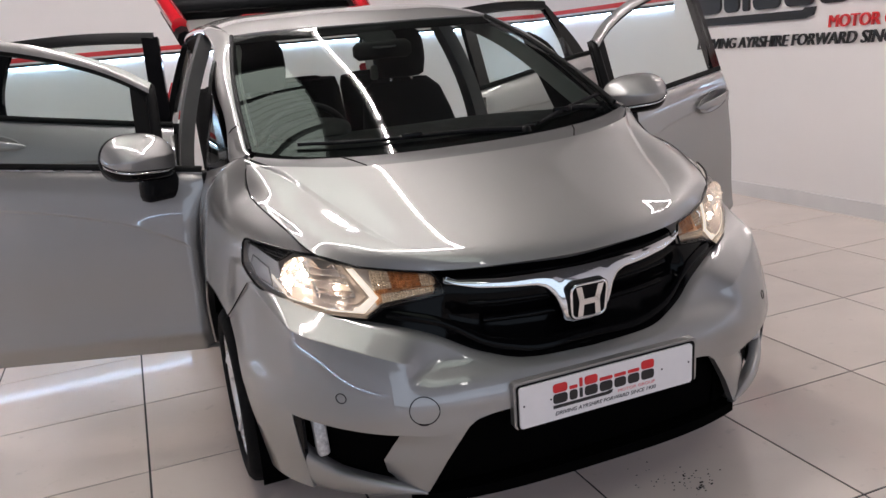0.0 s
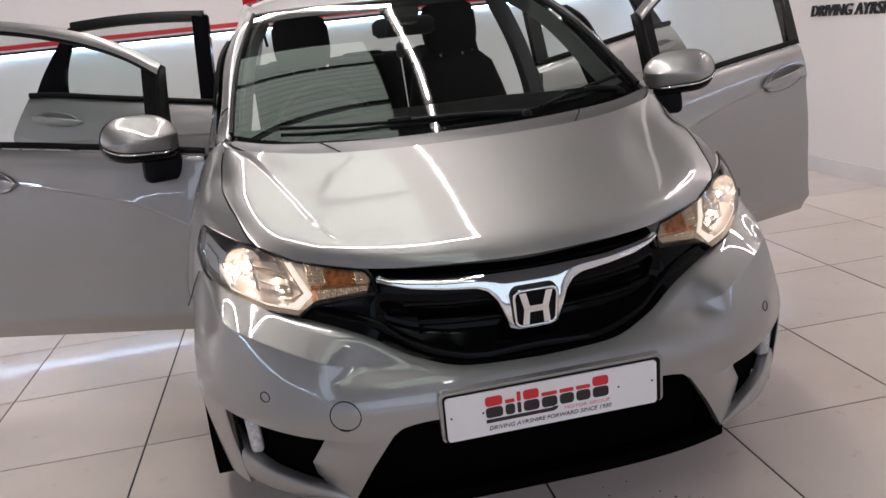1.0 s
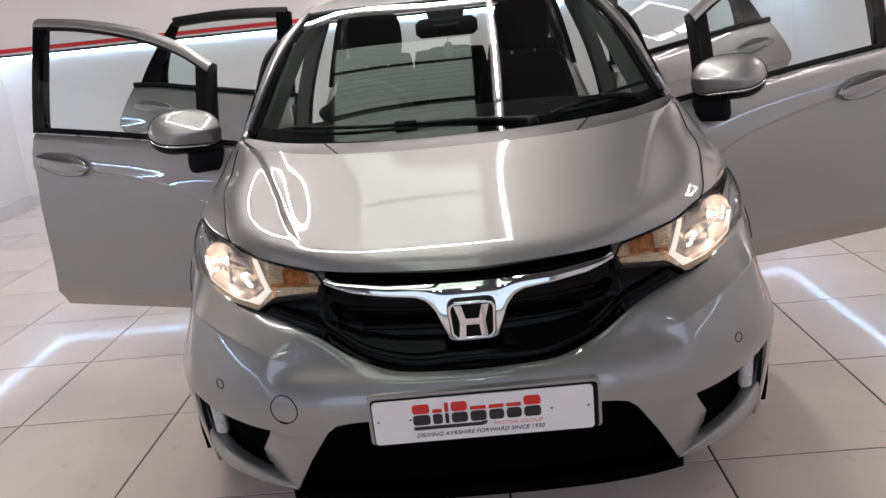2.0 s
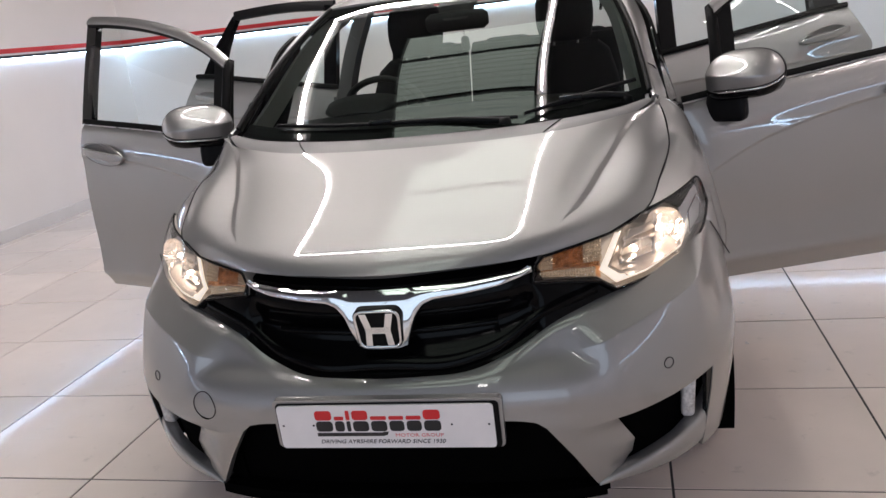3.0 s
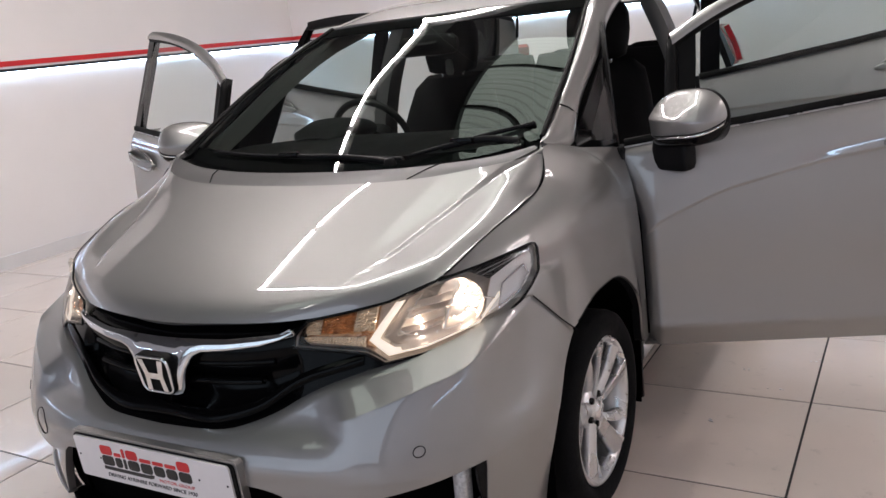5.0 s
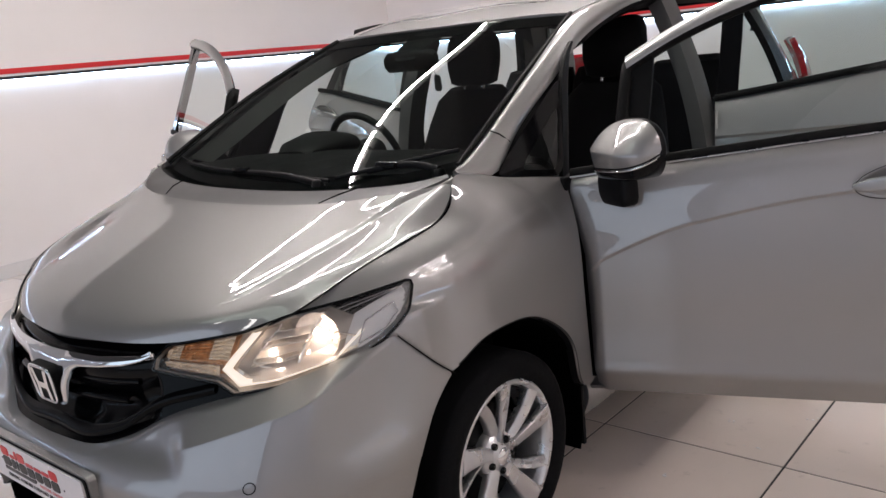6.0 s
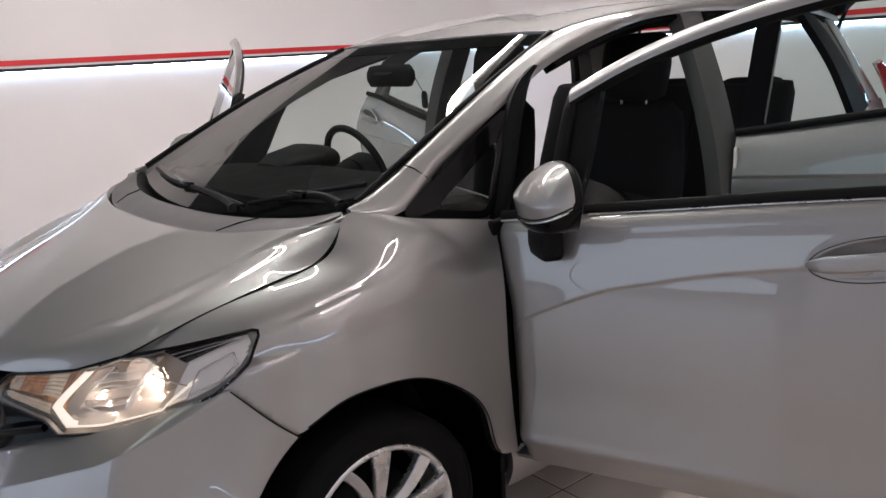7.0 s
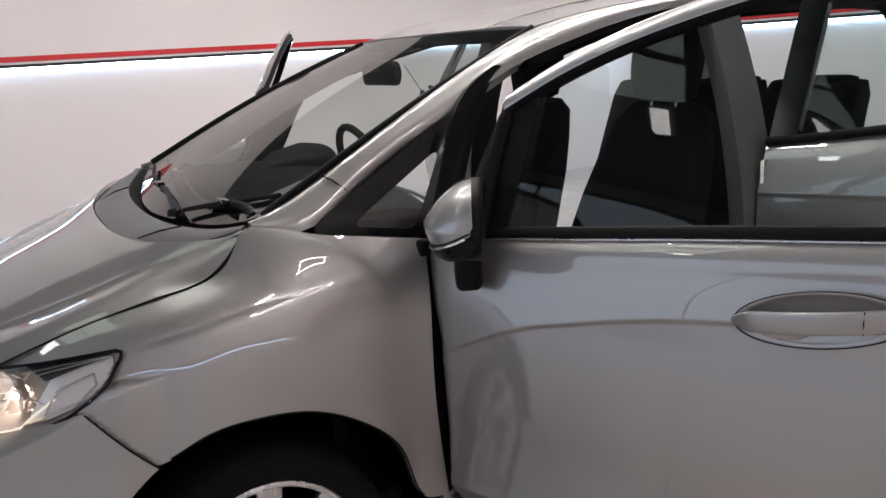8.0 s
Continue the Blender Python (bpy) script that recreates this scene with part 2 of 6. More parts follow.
def tube(path, r, n=8, smooth=0, closed=False):
    """A round bar along a path; r: one radius or one for each end."""
    p = np.array(path, float)
    if smooth:
        p = spline(p, smooth)
    k = len(p)
    rr = np.linspace(*(r if isinstance(r, (tuple, list)) else (r, r)), k)
    if closed:
        d = np.roll(p, -1, 0) - np.roll(p, 1, 0)
    else:
        d = np.gradient(p, axis=0)
    d /= np.linalg.norm(d, axis=1, keepdims=True)
    up = np.array((0, 0, 1.0)) if abs(d[:, 2]).mean() < 0.9 else np.array((1.0, 0, 0))
    s = np.cross(d, up)
    s /= np.linalg.norm(s, axis=1, keepdims=True)
    w = np.cross(s, d)
    ang = np.linspace(0, 2 * np.pi, n, endpoint=False)
    ring = p[:, None] + rr[:, None, None] * (np.cos(ang)[None, :, None] * s[:, None] + np.sin(ang)[None, :, None] * w[:, None])
    geo = Geo()
    last = k if closed else k - 1
    geo.add(ring.reshape(-1, 3), [(i * n + j, ((i + 1) % k) * n + j, ((i + 1) % k) * n + (j + 1) % n, i * n + (j + 1) % n)
                                  for i in range(last) for j in range(n)])
    if not closed:
        geo.add(ring[0], [tuple(range(n))], True)
        geo.add(ring[-1], [tuple(range(n))[::-1]], True)
    return geo


def rings(secs, n=24, power=3.0, cap=True):
    """A closed form through rounded sections: (centre, half axis a, half axis b)."""
    ang = np.linspace(0, 2 * np.pi, n, endpoint=False)
    c, s = np.cos(ang), np.sin(ang)
    ca, sa = np.sign(c) * abs(c) ** (2 / power), np.sign(s) * abs(s) ** (2 / power)
    v = [np.array(o, float) + ca[:, None] * np.array(a, float) + sa[:, None] * np.array(b, float) for o, a, b in secs]
    k = len(v)
    geo = Geo()
    geo.add(np.array(v).reshape(-1, 3), [(i * n + j, i * n + (j + 1) % n, (i + 1) * n + (j + 1) % n, (i + 1) * n + j)
                                         for i in range(k - 1) for j in range(n)])
    if cap:
        geo.add(v[0], [tuple(range(n))[::-1]])
        geo.add(v[-1], [tuple(range(n))])
    return geo


def box(x0, x1, y0, y1, z0, z1, r=0.0, geo=None):
    """A box, its edges bevelled by r."""
    bm = bmesh.new()
    bmesh.ops.create_cube(bm, size=1, matrix=Matrix.LocRotScale(((x0 + x1) / 2, (y0 + y1) / 2, (z0 + z1) / 2), None,
                                                                 (x1 - x0, y1 - y0, z1 - z0)))
    if r:
        bmesh.ops.bevel(bm, geom=list(bm.edges), offset=r, segments=2, affect="EDGES", profile=0.6)
    bm.verts.index_update()
    geo = geo or Geo()
    geo.add([v.co[:] for v in bm.verts], [[v.index for v in f.verts] for f in bm.faces], not r)
    bm.free()
    return geo


def lathe(profile, centre, n=48, axis=0):
    """Turn (radius, offset along the axis) round the axis through the centre."""
    prof = np.array(profile, float)
    ang = np.linspace(0, 2 * np.pi, n, endpoint=False)
    v = np.zeros((n, len(prof), 3))
    o = [i for i in range(3) if i != axis]
    v[..., axis] = prof[:, 1]
    v[..., o[0]] = np.cos(ang)[:, None] * prof[:, 0]
    v[..., o[1]] = np.sin(ang)[:, None] * prof[:, 0]
    v += np.array(centre)
    k = len(prof)
    return Geo().add(v.reshape(-1, 3), [(i * k + j, ((i + 1) % n) * k + j, ((i + 1) % n) * k + j + 1, i * k + j + 1)
                                        for i in range(n) for j in range(k - 1)])


def slab(outline, depth, matrix=None):
    """A flat outline in x, y, thickened downwards in z."""
    n = len(outline)
    v = [(x, y, 0) for x, y in outline] + [(x, y, -depth) for x, y in outline]
    geo = Geo()
    geo.add(v, [tuple(range(n)), tuple(range(2 * n - 1, n - 1, -1))] + [(i, n + i, n + (i + 1) % n, (i + 1) % n) for i in range(n)], True)
    return geo.move(matrix) if matrix else geo


def rounded(w, h, r, n=5, cx=0.0, cy=0.0):
    """The outline of a rounded rectangle."""
    pts = []
    for sx, sy, a0 in ((1, 1, 0), (-1, 1, 90), (-1, -1, 180), (1, -1, 270)):
        for i in range(n + 1):
            a = radians(a0 + 90 * i / n)
            pts.append((cx + sx * (w / 2 - r) + r * math.cos(a), cy + sy * (h / 2 - r) + r * math.sin(a)))
    return pts


def lettering(name, text, size, mat, parent, m, width=None, shear=0.0, depth=0.001, label=""):
    """Raised letters in the built-in font, as one mesh; width: squeezed to this."""
    cu = bpy.data.curves.new(name, "FONT")
    cu.body, cu.size, cu.extrude, cu.shear, cu.resolution_u = text, size, depth, shear, 3
    tmp = bpy.data.objects.new("tmp", cu)
    scene.collection.objects.link(tmp)
    bpy.context.view_layer.update()
    me = bpy.data.meshes.new_from_object(tmp.evaluated_get(bpy.context.evaluated_depsgraph_get()))
    bpy.data.objects.remove(tmp)
    if width:
        xs = [v.co.x for v in me.vertices]
        k = width / (max(xs) - min(xs))
        for v in me.vertices:
            v.co.x *= k
    me.transform(m)
    me.materials.clear()
    me.name = name
    return part(name, me, mat, parent, label)


# ---- the room ----
XL, XR, YB, YF, H = -4.2, 3.14, 6.0, -5.6, 4.3


def wall(name, x0, x1, y0, y1, label, mat=None):
    return tagged(part(name, box(x0, x1, y0, y1, 0, 2.75), mat or WALLPAINT), label, "wall", kind="structure")


# unseen southern stretch of the west wall, in grey
wall("wall_west_grey", XL - 0.2, XL, YF - 0.2, -1.2, "unseen grey painted stretch of the west wall", DARKWALL)
wall_west = wall("wall_west", XL - 0.2, XL, -1.2, YB + 0.2, "plain white painted showroom wall with a red and black stripe")
wall_east = tagged(part("wall_east", box(XR, XR + 0.2, YF - 0.2, YB + 0.2, 0, H), WALLPAINT), "plain white painted showroom wall with dealer lettering", "wall", kind="structure")
wall_north = wall("wall_north", XL, XR, YB, YB + 0.2, "plain white painted end wall behind the car")
# unseen shopfront and its area lamp, added as bluish fill on the car
WX0, WX1, WZ0, WZ1 = -4.0, 2.94, 0.25, 4.1
geo = box(XL, WX0, YF - 0.2, YF, 0, H)
box(WX1, XR, YF - 0.2, YF, 0, H, geo=geo)
box(WX0, WX1, YF - 0.2, YF, 0, WZ0, geo=geo)
box(WX0, WX1, YF - 0.2, YF, WZ1, H, geo=geo)
wall_south = tagged(part("wall_south", geo, DARKWALL), "unseen grey painted wall with the added window opposite the car", "wall", kind="structure")
added_window = empty("added_window")
tagged(added_window, "unseen shopfront window added for bluish daylight fill", "window", kind="structure")
for x in np.linspace(WX0, WX1 - 0.05, 4):
    part("window_frame", box(x + 0.012, x + 0.038, YF - 0.12, YF - 0.06, WZ0, WZ1, 0.004), INK, added_window)
for z in (WZ0, WZ1 - 0.05):
    part("window_frame", box(WX0, WX1, YF - 0.115, YF - 0.055, z, z + 0.05, 0.004), INK, added_window)
for k in range(3):
    x = WX0 + 0.05 + k * (WX1 - WX0 - 0.05) / 3
    pane = part("pane", box(x, x + (WX1 - WX0 - 0.05) / 3 - 0.05, YF - 0.093, YF - 0.085, WZ0 + 0.05, WZ1 - 0.05), SIDEGLASS, added_window)
    pane.visible_shadow = False
fill_light = bpy.data.lights.new("window_fill", "AREA")
fill_light.shape, fill_light.size, fill_light.size_y = "RECTANGLE", WX1 - WX0, WZ1 - WZ0
fill_light.energy, fill_light.color = DAY_FILL, (0.80, 0.81, 1.0)
new("window_fill", fill_light).matrix_world = look(((WX0 + WX1) / 2, YF - 0.18, (WZ0 + WZ1) / 2), ((WX0 + WX1) / 2, YF + 1, (WZ0 + WZ1) / 2))
# unseen dark bands, added to cut reflections in the glass and bounce light
for name, x0, x1, y0, y1 in (("wall_west_upper", XL - 0.2, XL, YF - 0.2, YB + 0.2), ("wall_north_upper", XL, XR, YB, YB + 0.2)):
    tagged(part(name, box(x0, x1, y0, y1, 2.75, H), CEILPAINT), "unseen dark upper wall, added to darken reflections", "wall", kind="structure")
tagged(part("ceiling", box(XL - 0.2, XR + 0.2, YF - 0.2, YB + 0.2, H, H + 0.2), CEILPAINT), "dark painted ceiling with a ribbed rooflight", "ceiling", kind="structure")


def run(name, z0, z1, proud, mat, label, y_end_east=YF):
    """Trim along the west, north and east walls."""
    geo = Geo()
    box(XL, XL + proud, YF, YB, z0, z1, geo=geo)
    box(XL + proud, XR - proud, YB - proud, YB, z0, z1, geo=geo)
    box(XR - proud, XR, y_end_east, YB, z0, z1, geo=geo)
    # unseen stretch of stripe and rail, added to go with the weaker strip
    if y_end_east > YF and mat is not WASHMAT:
        box(XR - proud, XR, -2.6, 1.30, z0, z1, geo=geo)
    return tagged(part(name, geo, mat), label, "wall trim", kind="structure")


run("baseboard", 0.0, 0.10, 0.015, SKIRT, "white painted skirting board along the walls")
run("stripe_red", 1.438, 1.476, 0.006, RED, "red painted stripe along the walls", 3.75)
run("stripe_black", 1.397, 1.421, 0.022, INK, "thin black rail below the red stripe", 3.75)
run("led_strip", 1.391, 1.3965, 0.014, WASHMAT, "bluish white LED strip under the black rail, main or added stretch", 3.75)

# unseen weaker strip, added for a faint bluish streak on the car's side
tagged(part("led_strip_fill", box(XR - 0.014, XR, -2.6, 1.30, 1.387, 1.3965), WASHFILL), "bluish white LED strip under the black rail, main or added stretch", "wall trim", kind="structure")

# ribbed rooflight in the dark ceiling
rooflight = empty("rooflight")
tagged(rooflight, "pale ribbed rooflight strip in the ceiling letting daylight in", "rooflight")
SKX0, SKX1 = -1.15, 0.20
for k in (-3, -2, 0, 1, 2, 3, 4):
    y0 = 0.06 + 0.8 * k
    pane = part("rooflight_panel", box(SKX0, SKX1, y0, y0 + 0.76, H - 0.03, H - 0.004), ROOFLIGHT, rooflight)
    for q in range(7):
        part("rib", box(SKX0, SKX1, y0 + 0.09 + 0.096 * q, y0 + 0.108 + 0.096 * q, H - 0.040, H - 0.0305, 0.003), ROOFRIB, rooflight)
    part("glazing_bar", box(SKX0 - 0.05, SKX1 + 0.05, y0 + 0.764, y0 + 0.797, H - 0.09, H - 0.004), INK, rooflight)
for x in (SKX0 - 0.05, SKX1 + 0.004):
    part("rooflight_kerb", box(x, x + 0.046, 0.0, 4.06, H - 0.10, H - 0.0045), INK, rooflight)
    part("rooflight_kerb", box(x, x + 0.046, -2.4, -0.74, H - 0.10, H - 0.0045), INK, rooflight)


# LED frames hung under the ceiling
def led_frame(x0, x1, y0, y1, glow):
    led = empty("led_frame_light")
    tagged(led, "rectangular hanging frame of thin white LED tubes, main or added fill", "ceiling light", "led frames")
    z = 2.80
    for a, e in (((x0, y0), (x0, y1)), ((x1, y0), (x1, y1)), ((x0, y0), (x1, y0)), ((x0, y1), (x1, y1))):
        along = 0 if a[1] == e[1] else 1
        m0 = (a[along] * 2 + e[along]) / 3
        for s0, s1 in ((a[along] - 0.02, m0 - 0.006), (m0 + 0.006, e[along] + 0.02)):
            lo, hi = ((s0, a[1] - 0.0058), (s1, a[1] + 0.0058)) if along == 0 else ((a[0] - 0.0058, s0 + 0.05), (a[0] + 0.0058, s1 - 0.05 * (s1 > m0 + 0.01)))
            part("tube", box(lo[0], hi[0], lo[1], hi[1], z, z + 0.02), glow, led)
        part("profile", box(min(a[0], e[0]) - 0.03, max(a[0], e[0]) + 0.03, min(a[1], e[1]) - 0.03, max(a[1], e[1]) + 0.03, z + 0.024, z + 0.07), GREYTRIM, led)
    for x in (x0, x1):
        for y in (y0, y1):
            part("hanger", tube([(x, y, z + 0.07), (x, y, H)], 0.003), GREYTRIM, led)


led_frame(-1.36, 0.30, 0.85, 3.40, LEDMAT)
# unseen smaller frame, added to brighten the wing and door on the east side
led_frame(2.40, 2.82, 0.98, 1.72, LEDFILL)

# luminaire on the ceiling over the entrance end
batten = empty("ceiling_batten")
tagged(batten, "short white ceiling luminaire in a grey tray", "ceiling light")
part("tray", box(-0.16, 0.08, -3.28, -2.42, H - 0.05, H - 0.004), GREYTRIM, batten)
part("diffuser", box(-0.12, 0.04, -3.2, -2.5, H - 0.07, H - 0.054), BATTEN, batten)


# ---- the car ----
# x across (the driver sits at minus x), y from the nose backwards, z up
car = empty("car")
tagged(car, "silver hatchback with all doors and tailgate open on the tiled floor", "car")
AY, RY, TYRE, RIM = 0.80, 3.33, 0.275, 0.205

ZT = [0.17, 0.30, 0.40, 0.455, 0.49, 0.51, 0.55, 0.63, 0.70, 0.74, 0.78, 0.82]
YC = [0.018, 0.004, -0.003, 0.002, 0.026, 0.05, 0.07, 0.078, 0.098, 0.125, 0.145, 0.16]
WT = [0.80, 0.825, 0.838, 0.84, 0.84, 0.84, 0.838, 0.832, 0.83, 0.83, 0.82, 0.80]
LT = [0.47, 0.49, 0.50, 0.50, 0.51, 0.52, 0.54, 0.58, 0.60, 0.60, 0.605, 0.62]
NT = [3.0, 3.0, 3.0, 3.0, 2.9, 2.7, 2.4, 2.0, 2.0, 2.0, 2.0, 2.0]


def nose(x, z, lift=0.0):
    """The point of the car's nose at that x and height, pushed out (forwards) by lift."""
    x, z = np.broadcast_arrays(np.asarray(x, float), np.asarray(z, float))
    w, n = curve(z, ZT, WT), curve(z, ZT, NT)
    s = np.clip(abs(x) / w, 0, 0.9995)
    y = curve(z, ZT, YC) + curve(z, ZT, LT) * (1 - np.sqrt(1 - s**n))
    side = s**3
    return np.stack([x + np.sign(x) * lift * side, y - lift * (1 - side * 0.7), z], -1)


def nose_angle(x, z):
    return np.arcsin(np.clip((x / curve(z, ZT, WT)) ** (curve(z, ZT, NT) / 2), 0, 1))


def nose_at(a, z, back=0.0):
    """The same by the angle round the nose (0 to pi/2), then straight back by a share back of the way to the wheel arch."""
    a, z = np.broadcast_arrays(np.asarray(a, float), np.asarray(z, float))
    w, n = curve(z, ZT, WT), curve(z, ZT, NT)
    x = w * np.sin(a) ** (2 / n)
    y = curve(z, ZT, YC) + curve(z, ZT, LT) * (1 - np.cos(a))
    rim = AY - np.sqrt(np.maximum(0.378**2 - (z - 0.262) ** 2, 0.0))
    y = y + back * np.maximum(rim - y, 0.0)
    return np.stack([x + back * (0.845 - w), y, z], -1)


def rule(a, low, high, nv, back=None):
    """A strip of the nose between two heights given along the angle a."""
    t = np.linspace(0, 1, nv)[:, None]
    z = low[None] * (1 - t) + high[None] * t
    return nose_at(np.broadcast_to(a, z.shape), z, 0.0 if back is None else np.broadcast_to(back, z.shape))


def by_x(xs, zs):
    """Angles of the points (x, z) on the nose."""
    return np.array([float(nose_angle(x, z)) for x, z in zip(xs, zs)])


# bumper: main band
N = 60
ang = np.r_[np.linspace(0, np.pi / 2, N), [np.pi / 2] * 6]
back = np.r_[np.zeros(N), np.linspace(1 / 6, 1, 6)]
LX, LZs = [0, 0.345, 0.41, 0.527, 0.65, 0.765, 0.80], [0.392, 0.389, 0.364, 0.371, 0.392, 0.420, 0.43]
TX, TZ = [0, 0.20, 0.29, 0.40, 0.50, 0.543, 0.65, 0.74, 0.782], [0.492, 0.500, 0.525, 0.58, 0.612, 0.622, 0.652, 0.69, 0.707]
low = curve(ang, np.r_[by_x(LX, LZs), np.pi / 2], LZs + [0.44])
high = curve(ang, np.r_[by_x(TX, TZ), np.pi / 2], TZ + [0.70])
high = high - back * 0.114
# rows run along the crease that falls from the lamp corner towards the plate
CX = [0, 0.25, 0.35, 0.45, 0.50, 0.551, 0.604, 0.661, 0.698, 0.736, 0.775, 0.79]
CZ = [0.465, 0.470, 0.490, 0.525, 0.541, 0.558, 0.576, 0.596, 0.608, 0.634, 0.690, 0.70]
CY = [0.03, 0.03, 0.05, 0.085, 0.097, 0.126, 0.161, 0.204, 0.240, 0.290, 0.41, 0.46]
creasez = curve(ang, np.r_[by_x(CX, CZ), np.pi / 2], CZ + [0.70]) - back * 0.114
creasez = np.clip(creasez, low + 0.02, high - 0.012)
up = np.r_[np.linspace(0, 0.97, 42), [0.985, 1.0]]
rows_z = [low + (creasez - low) * k for k in up] + [creasez + (high - creasez) * k for k in np.r_[[0.03], np.linspace(0.07, 1, 30)]]
zz = np.array(rows_z)
band = nose_at(np.broadcast_to(ang, zz.shape), zz, np.broadcast_to(back, zz.shape))
facing = normals(band)
facing *= np.sign(-facing[..., 1:2].mean())
ROW = len(up) - 1
reach = np.clip((band[ROW, :, 0] - 0.40) / 0.11, 0, 1) * np.clip((0.785 - band[ROW, :, 0]) / 0.06, 0, 1)
reach = reach * reach * (3 - 2 * reach)
# outside the plate a flat face rises to the crease, and a flat ledge leans back from it to the lamp
for j in range(band.shape[1]):
    if reach[j] <= 0:
        continue
    col, z = band[:, j].copy(), zz[:, j]
    top_, edge_ = np.array((col[ROW, 0], float(curve(col[ROW, 0], CX, CY)), creasez[j])), col[-1]
    z0 = max(low[j] + 0.004, 0.41)
    foot_ = np.array([np.interp(z0, z, col[:, c]) for c in range(3)])
    f = np.clip((z - z0) / max(creasez[j] - z0, 1e-6), 0, 1)[:, None]
    g = np.clip((z - creasez[j]) / max(high[j] - creasez[j], 1e-6), 0, 1)[:, None]
    flat_ = np.where(z[:, None] <= z0, col, np.where(z[:, None] <= creasez[j], foot_ * (1 - f) + top_ * f - np.array((0, 0.010, 0)) * f * (1 - f) * 4, top_ * (1 - g) + edge_ * g))
    band[:, j, :2] = col[:, :2] * (1 - reach[j]) + flat_[:, :2] * reach[j]
# the upper edge rolls in towards the grille
roll = np.clip((zz - high + 0.016) / 0.016, 0, 1) ** 2 * np.clip((0.62 - band[..., 0]) / 0.12, 0, 1)
band[..., 1] += 0.014 * roll


def arch_edge(z):
    return AY - np.sqrt(np.maximum(0.376**2 - (z - 0.262) ** 2, 0.0))


def seam_edge(z):
    """Where the bumper skin ends: at the wheel arch, and above it at the wing seam."""
    return np.where(z < 0.584, arch_edge(z), np.interp(z, [0.584, 0.62, 0.664, 0.706, 0.75], [0.604, 0.565, 0.525, 0.49, 0.46]))


def trimmed(grid):
    """The rows of a grid, each cut off at the seam or the arch and spread evenly over what is left."""
    out = np.array(grid)
    for i, row in enumerate(grid):
        over = np.nonzero(row[:, 1] > seam_edge(row[:, 2]))[0]
        if not len(over) or over[0] == 0:
            continue
        k = over[0]
        g0, g1 = (row[j, 1] - float(seam_edge(row[j, 2])) for j in (k - 1, k))
        f = k - 1 + g0 / (g0 - g1)
        w = np.linspace(0, 1, len(row))
        pos = np.interp(w, [0, 0.6, 1], [0, min(0.6 * (len(row) - 1), 0.8 * f), f])
        out[i] = np.stack([np.interp(pos, np.arange(len(row)), row[:, c]) for c in range(3)], -1)
    return out


band = trimmed(band)


def on_band(x, z):
    """The point of the bumper skin at that x and height."""
    d = (band[..., 0] - abs(x)) ** 2 + (band[..., 2] - z) ** 2
    i, j = np.unravel_index(d.argmin(), d.shape)
    p, n = band[i, j], normals(band)[i, j]
    y = p[1] - (n[0] * (abs(x) - p[0]) + n[2] * (z - p[2])) / n[1]
    return np.array((x, y, z))


full = np.concatenate([(band * FLIP)[:, :0:-1], band], 1)
bumper = part("bumper", sheet(full, 0.008, (0, -1, 0)), PAINT, car, "silver painted front bumper")
# outer cheek beyond the fog lamp
a0 = float(nose_angle(0.752, 0.35))
ang2 = np.r_[np.linspace(a0, np.pi / 2, 14), [np.pi / 2] * 6]
back2 = np.r_[np.zeros(14), np.linspace(1 / 6, 1, 6)]
cheek = rule(ang2, np.full(20, 0.20), np.interp(ang2, ang[:N], low[:N]) + 0.004, 12, back2)
cheek = trimmed(cheek)
both_sides("bumper_cheek", sheet(cheek, 0.02, None, -0.001), PAINT, bumper)
# the strut between the intake and the fog lamp recess
vz = np.array([0.388, 0.368, 0.33, 0.285, 0.25, 0.225, 0.20])
xl = np.array([0.346, 0.372, 0.398, 0.428, 0.448, 0.462, 0.476])
xr = np.array([0.372, 0.530, 0.552, 0.580, 0.572, 0.545, 0.510])
t = np.linspace(0, 1, 10)
t = np.linspace(0, 1, 16)
vi = np.linspace(0, 6, 25)
strut = np.array([nose(np.interp(i, range(7), xl) + (np.interp(i, range(7), xr) - np.interp(i, range(7), xl)) * t, np.full(16, np.interp(i, range(7), vz)),
                       -0.006 - 0.038 * t**2 * min(1, i / 2) * min(1, (6.4 - i) / 2)) for i in vi])
both_sides("bumper_strut", sheet(strut, 0.02, (0, -1, 0)), PAINT, bumper, "sweeping silver fin beside the fog recess")
# lip under the fog lamp
xs = np.linspace(0.48, 0.79, 18)
ztop = np.interp(xs, [0.48, 0.505, 0.60, 0.68, 0.745, 0.78, 0.80], [0.203, 0.215, 0.243, 0.266, 0.30, 0.345, 0.37])
lip = np.array([nose(xs, 0.188 + (ztop - 0.188) * k, l) for k, l in ((0, -0.030), (0.12, -0.012), (0.3, -0.003), (0.55, 0.0), (0.8, -0.003), (0.93, -0.008), (1.0, -0.018), (0.97, -0.05))])
both_sides("bumper_lip", sheet(lip, 0.006, (0, -1, 0), -0.001), PAINT, bumper)
# fog recess, its shade put in as a near-black sheet, and running lamp
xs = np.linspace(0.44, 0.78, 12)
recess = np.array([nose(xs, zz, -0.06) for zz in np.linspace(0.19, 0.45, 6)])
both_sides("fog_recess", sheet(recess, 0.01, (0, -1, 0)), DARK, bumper)
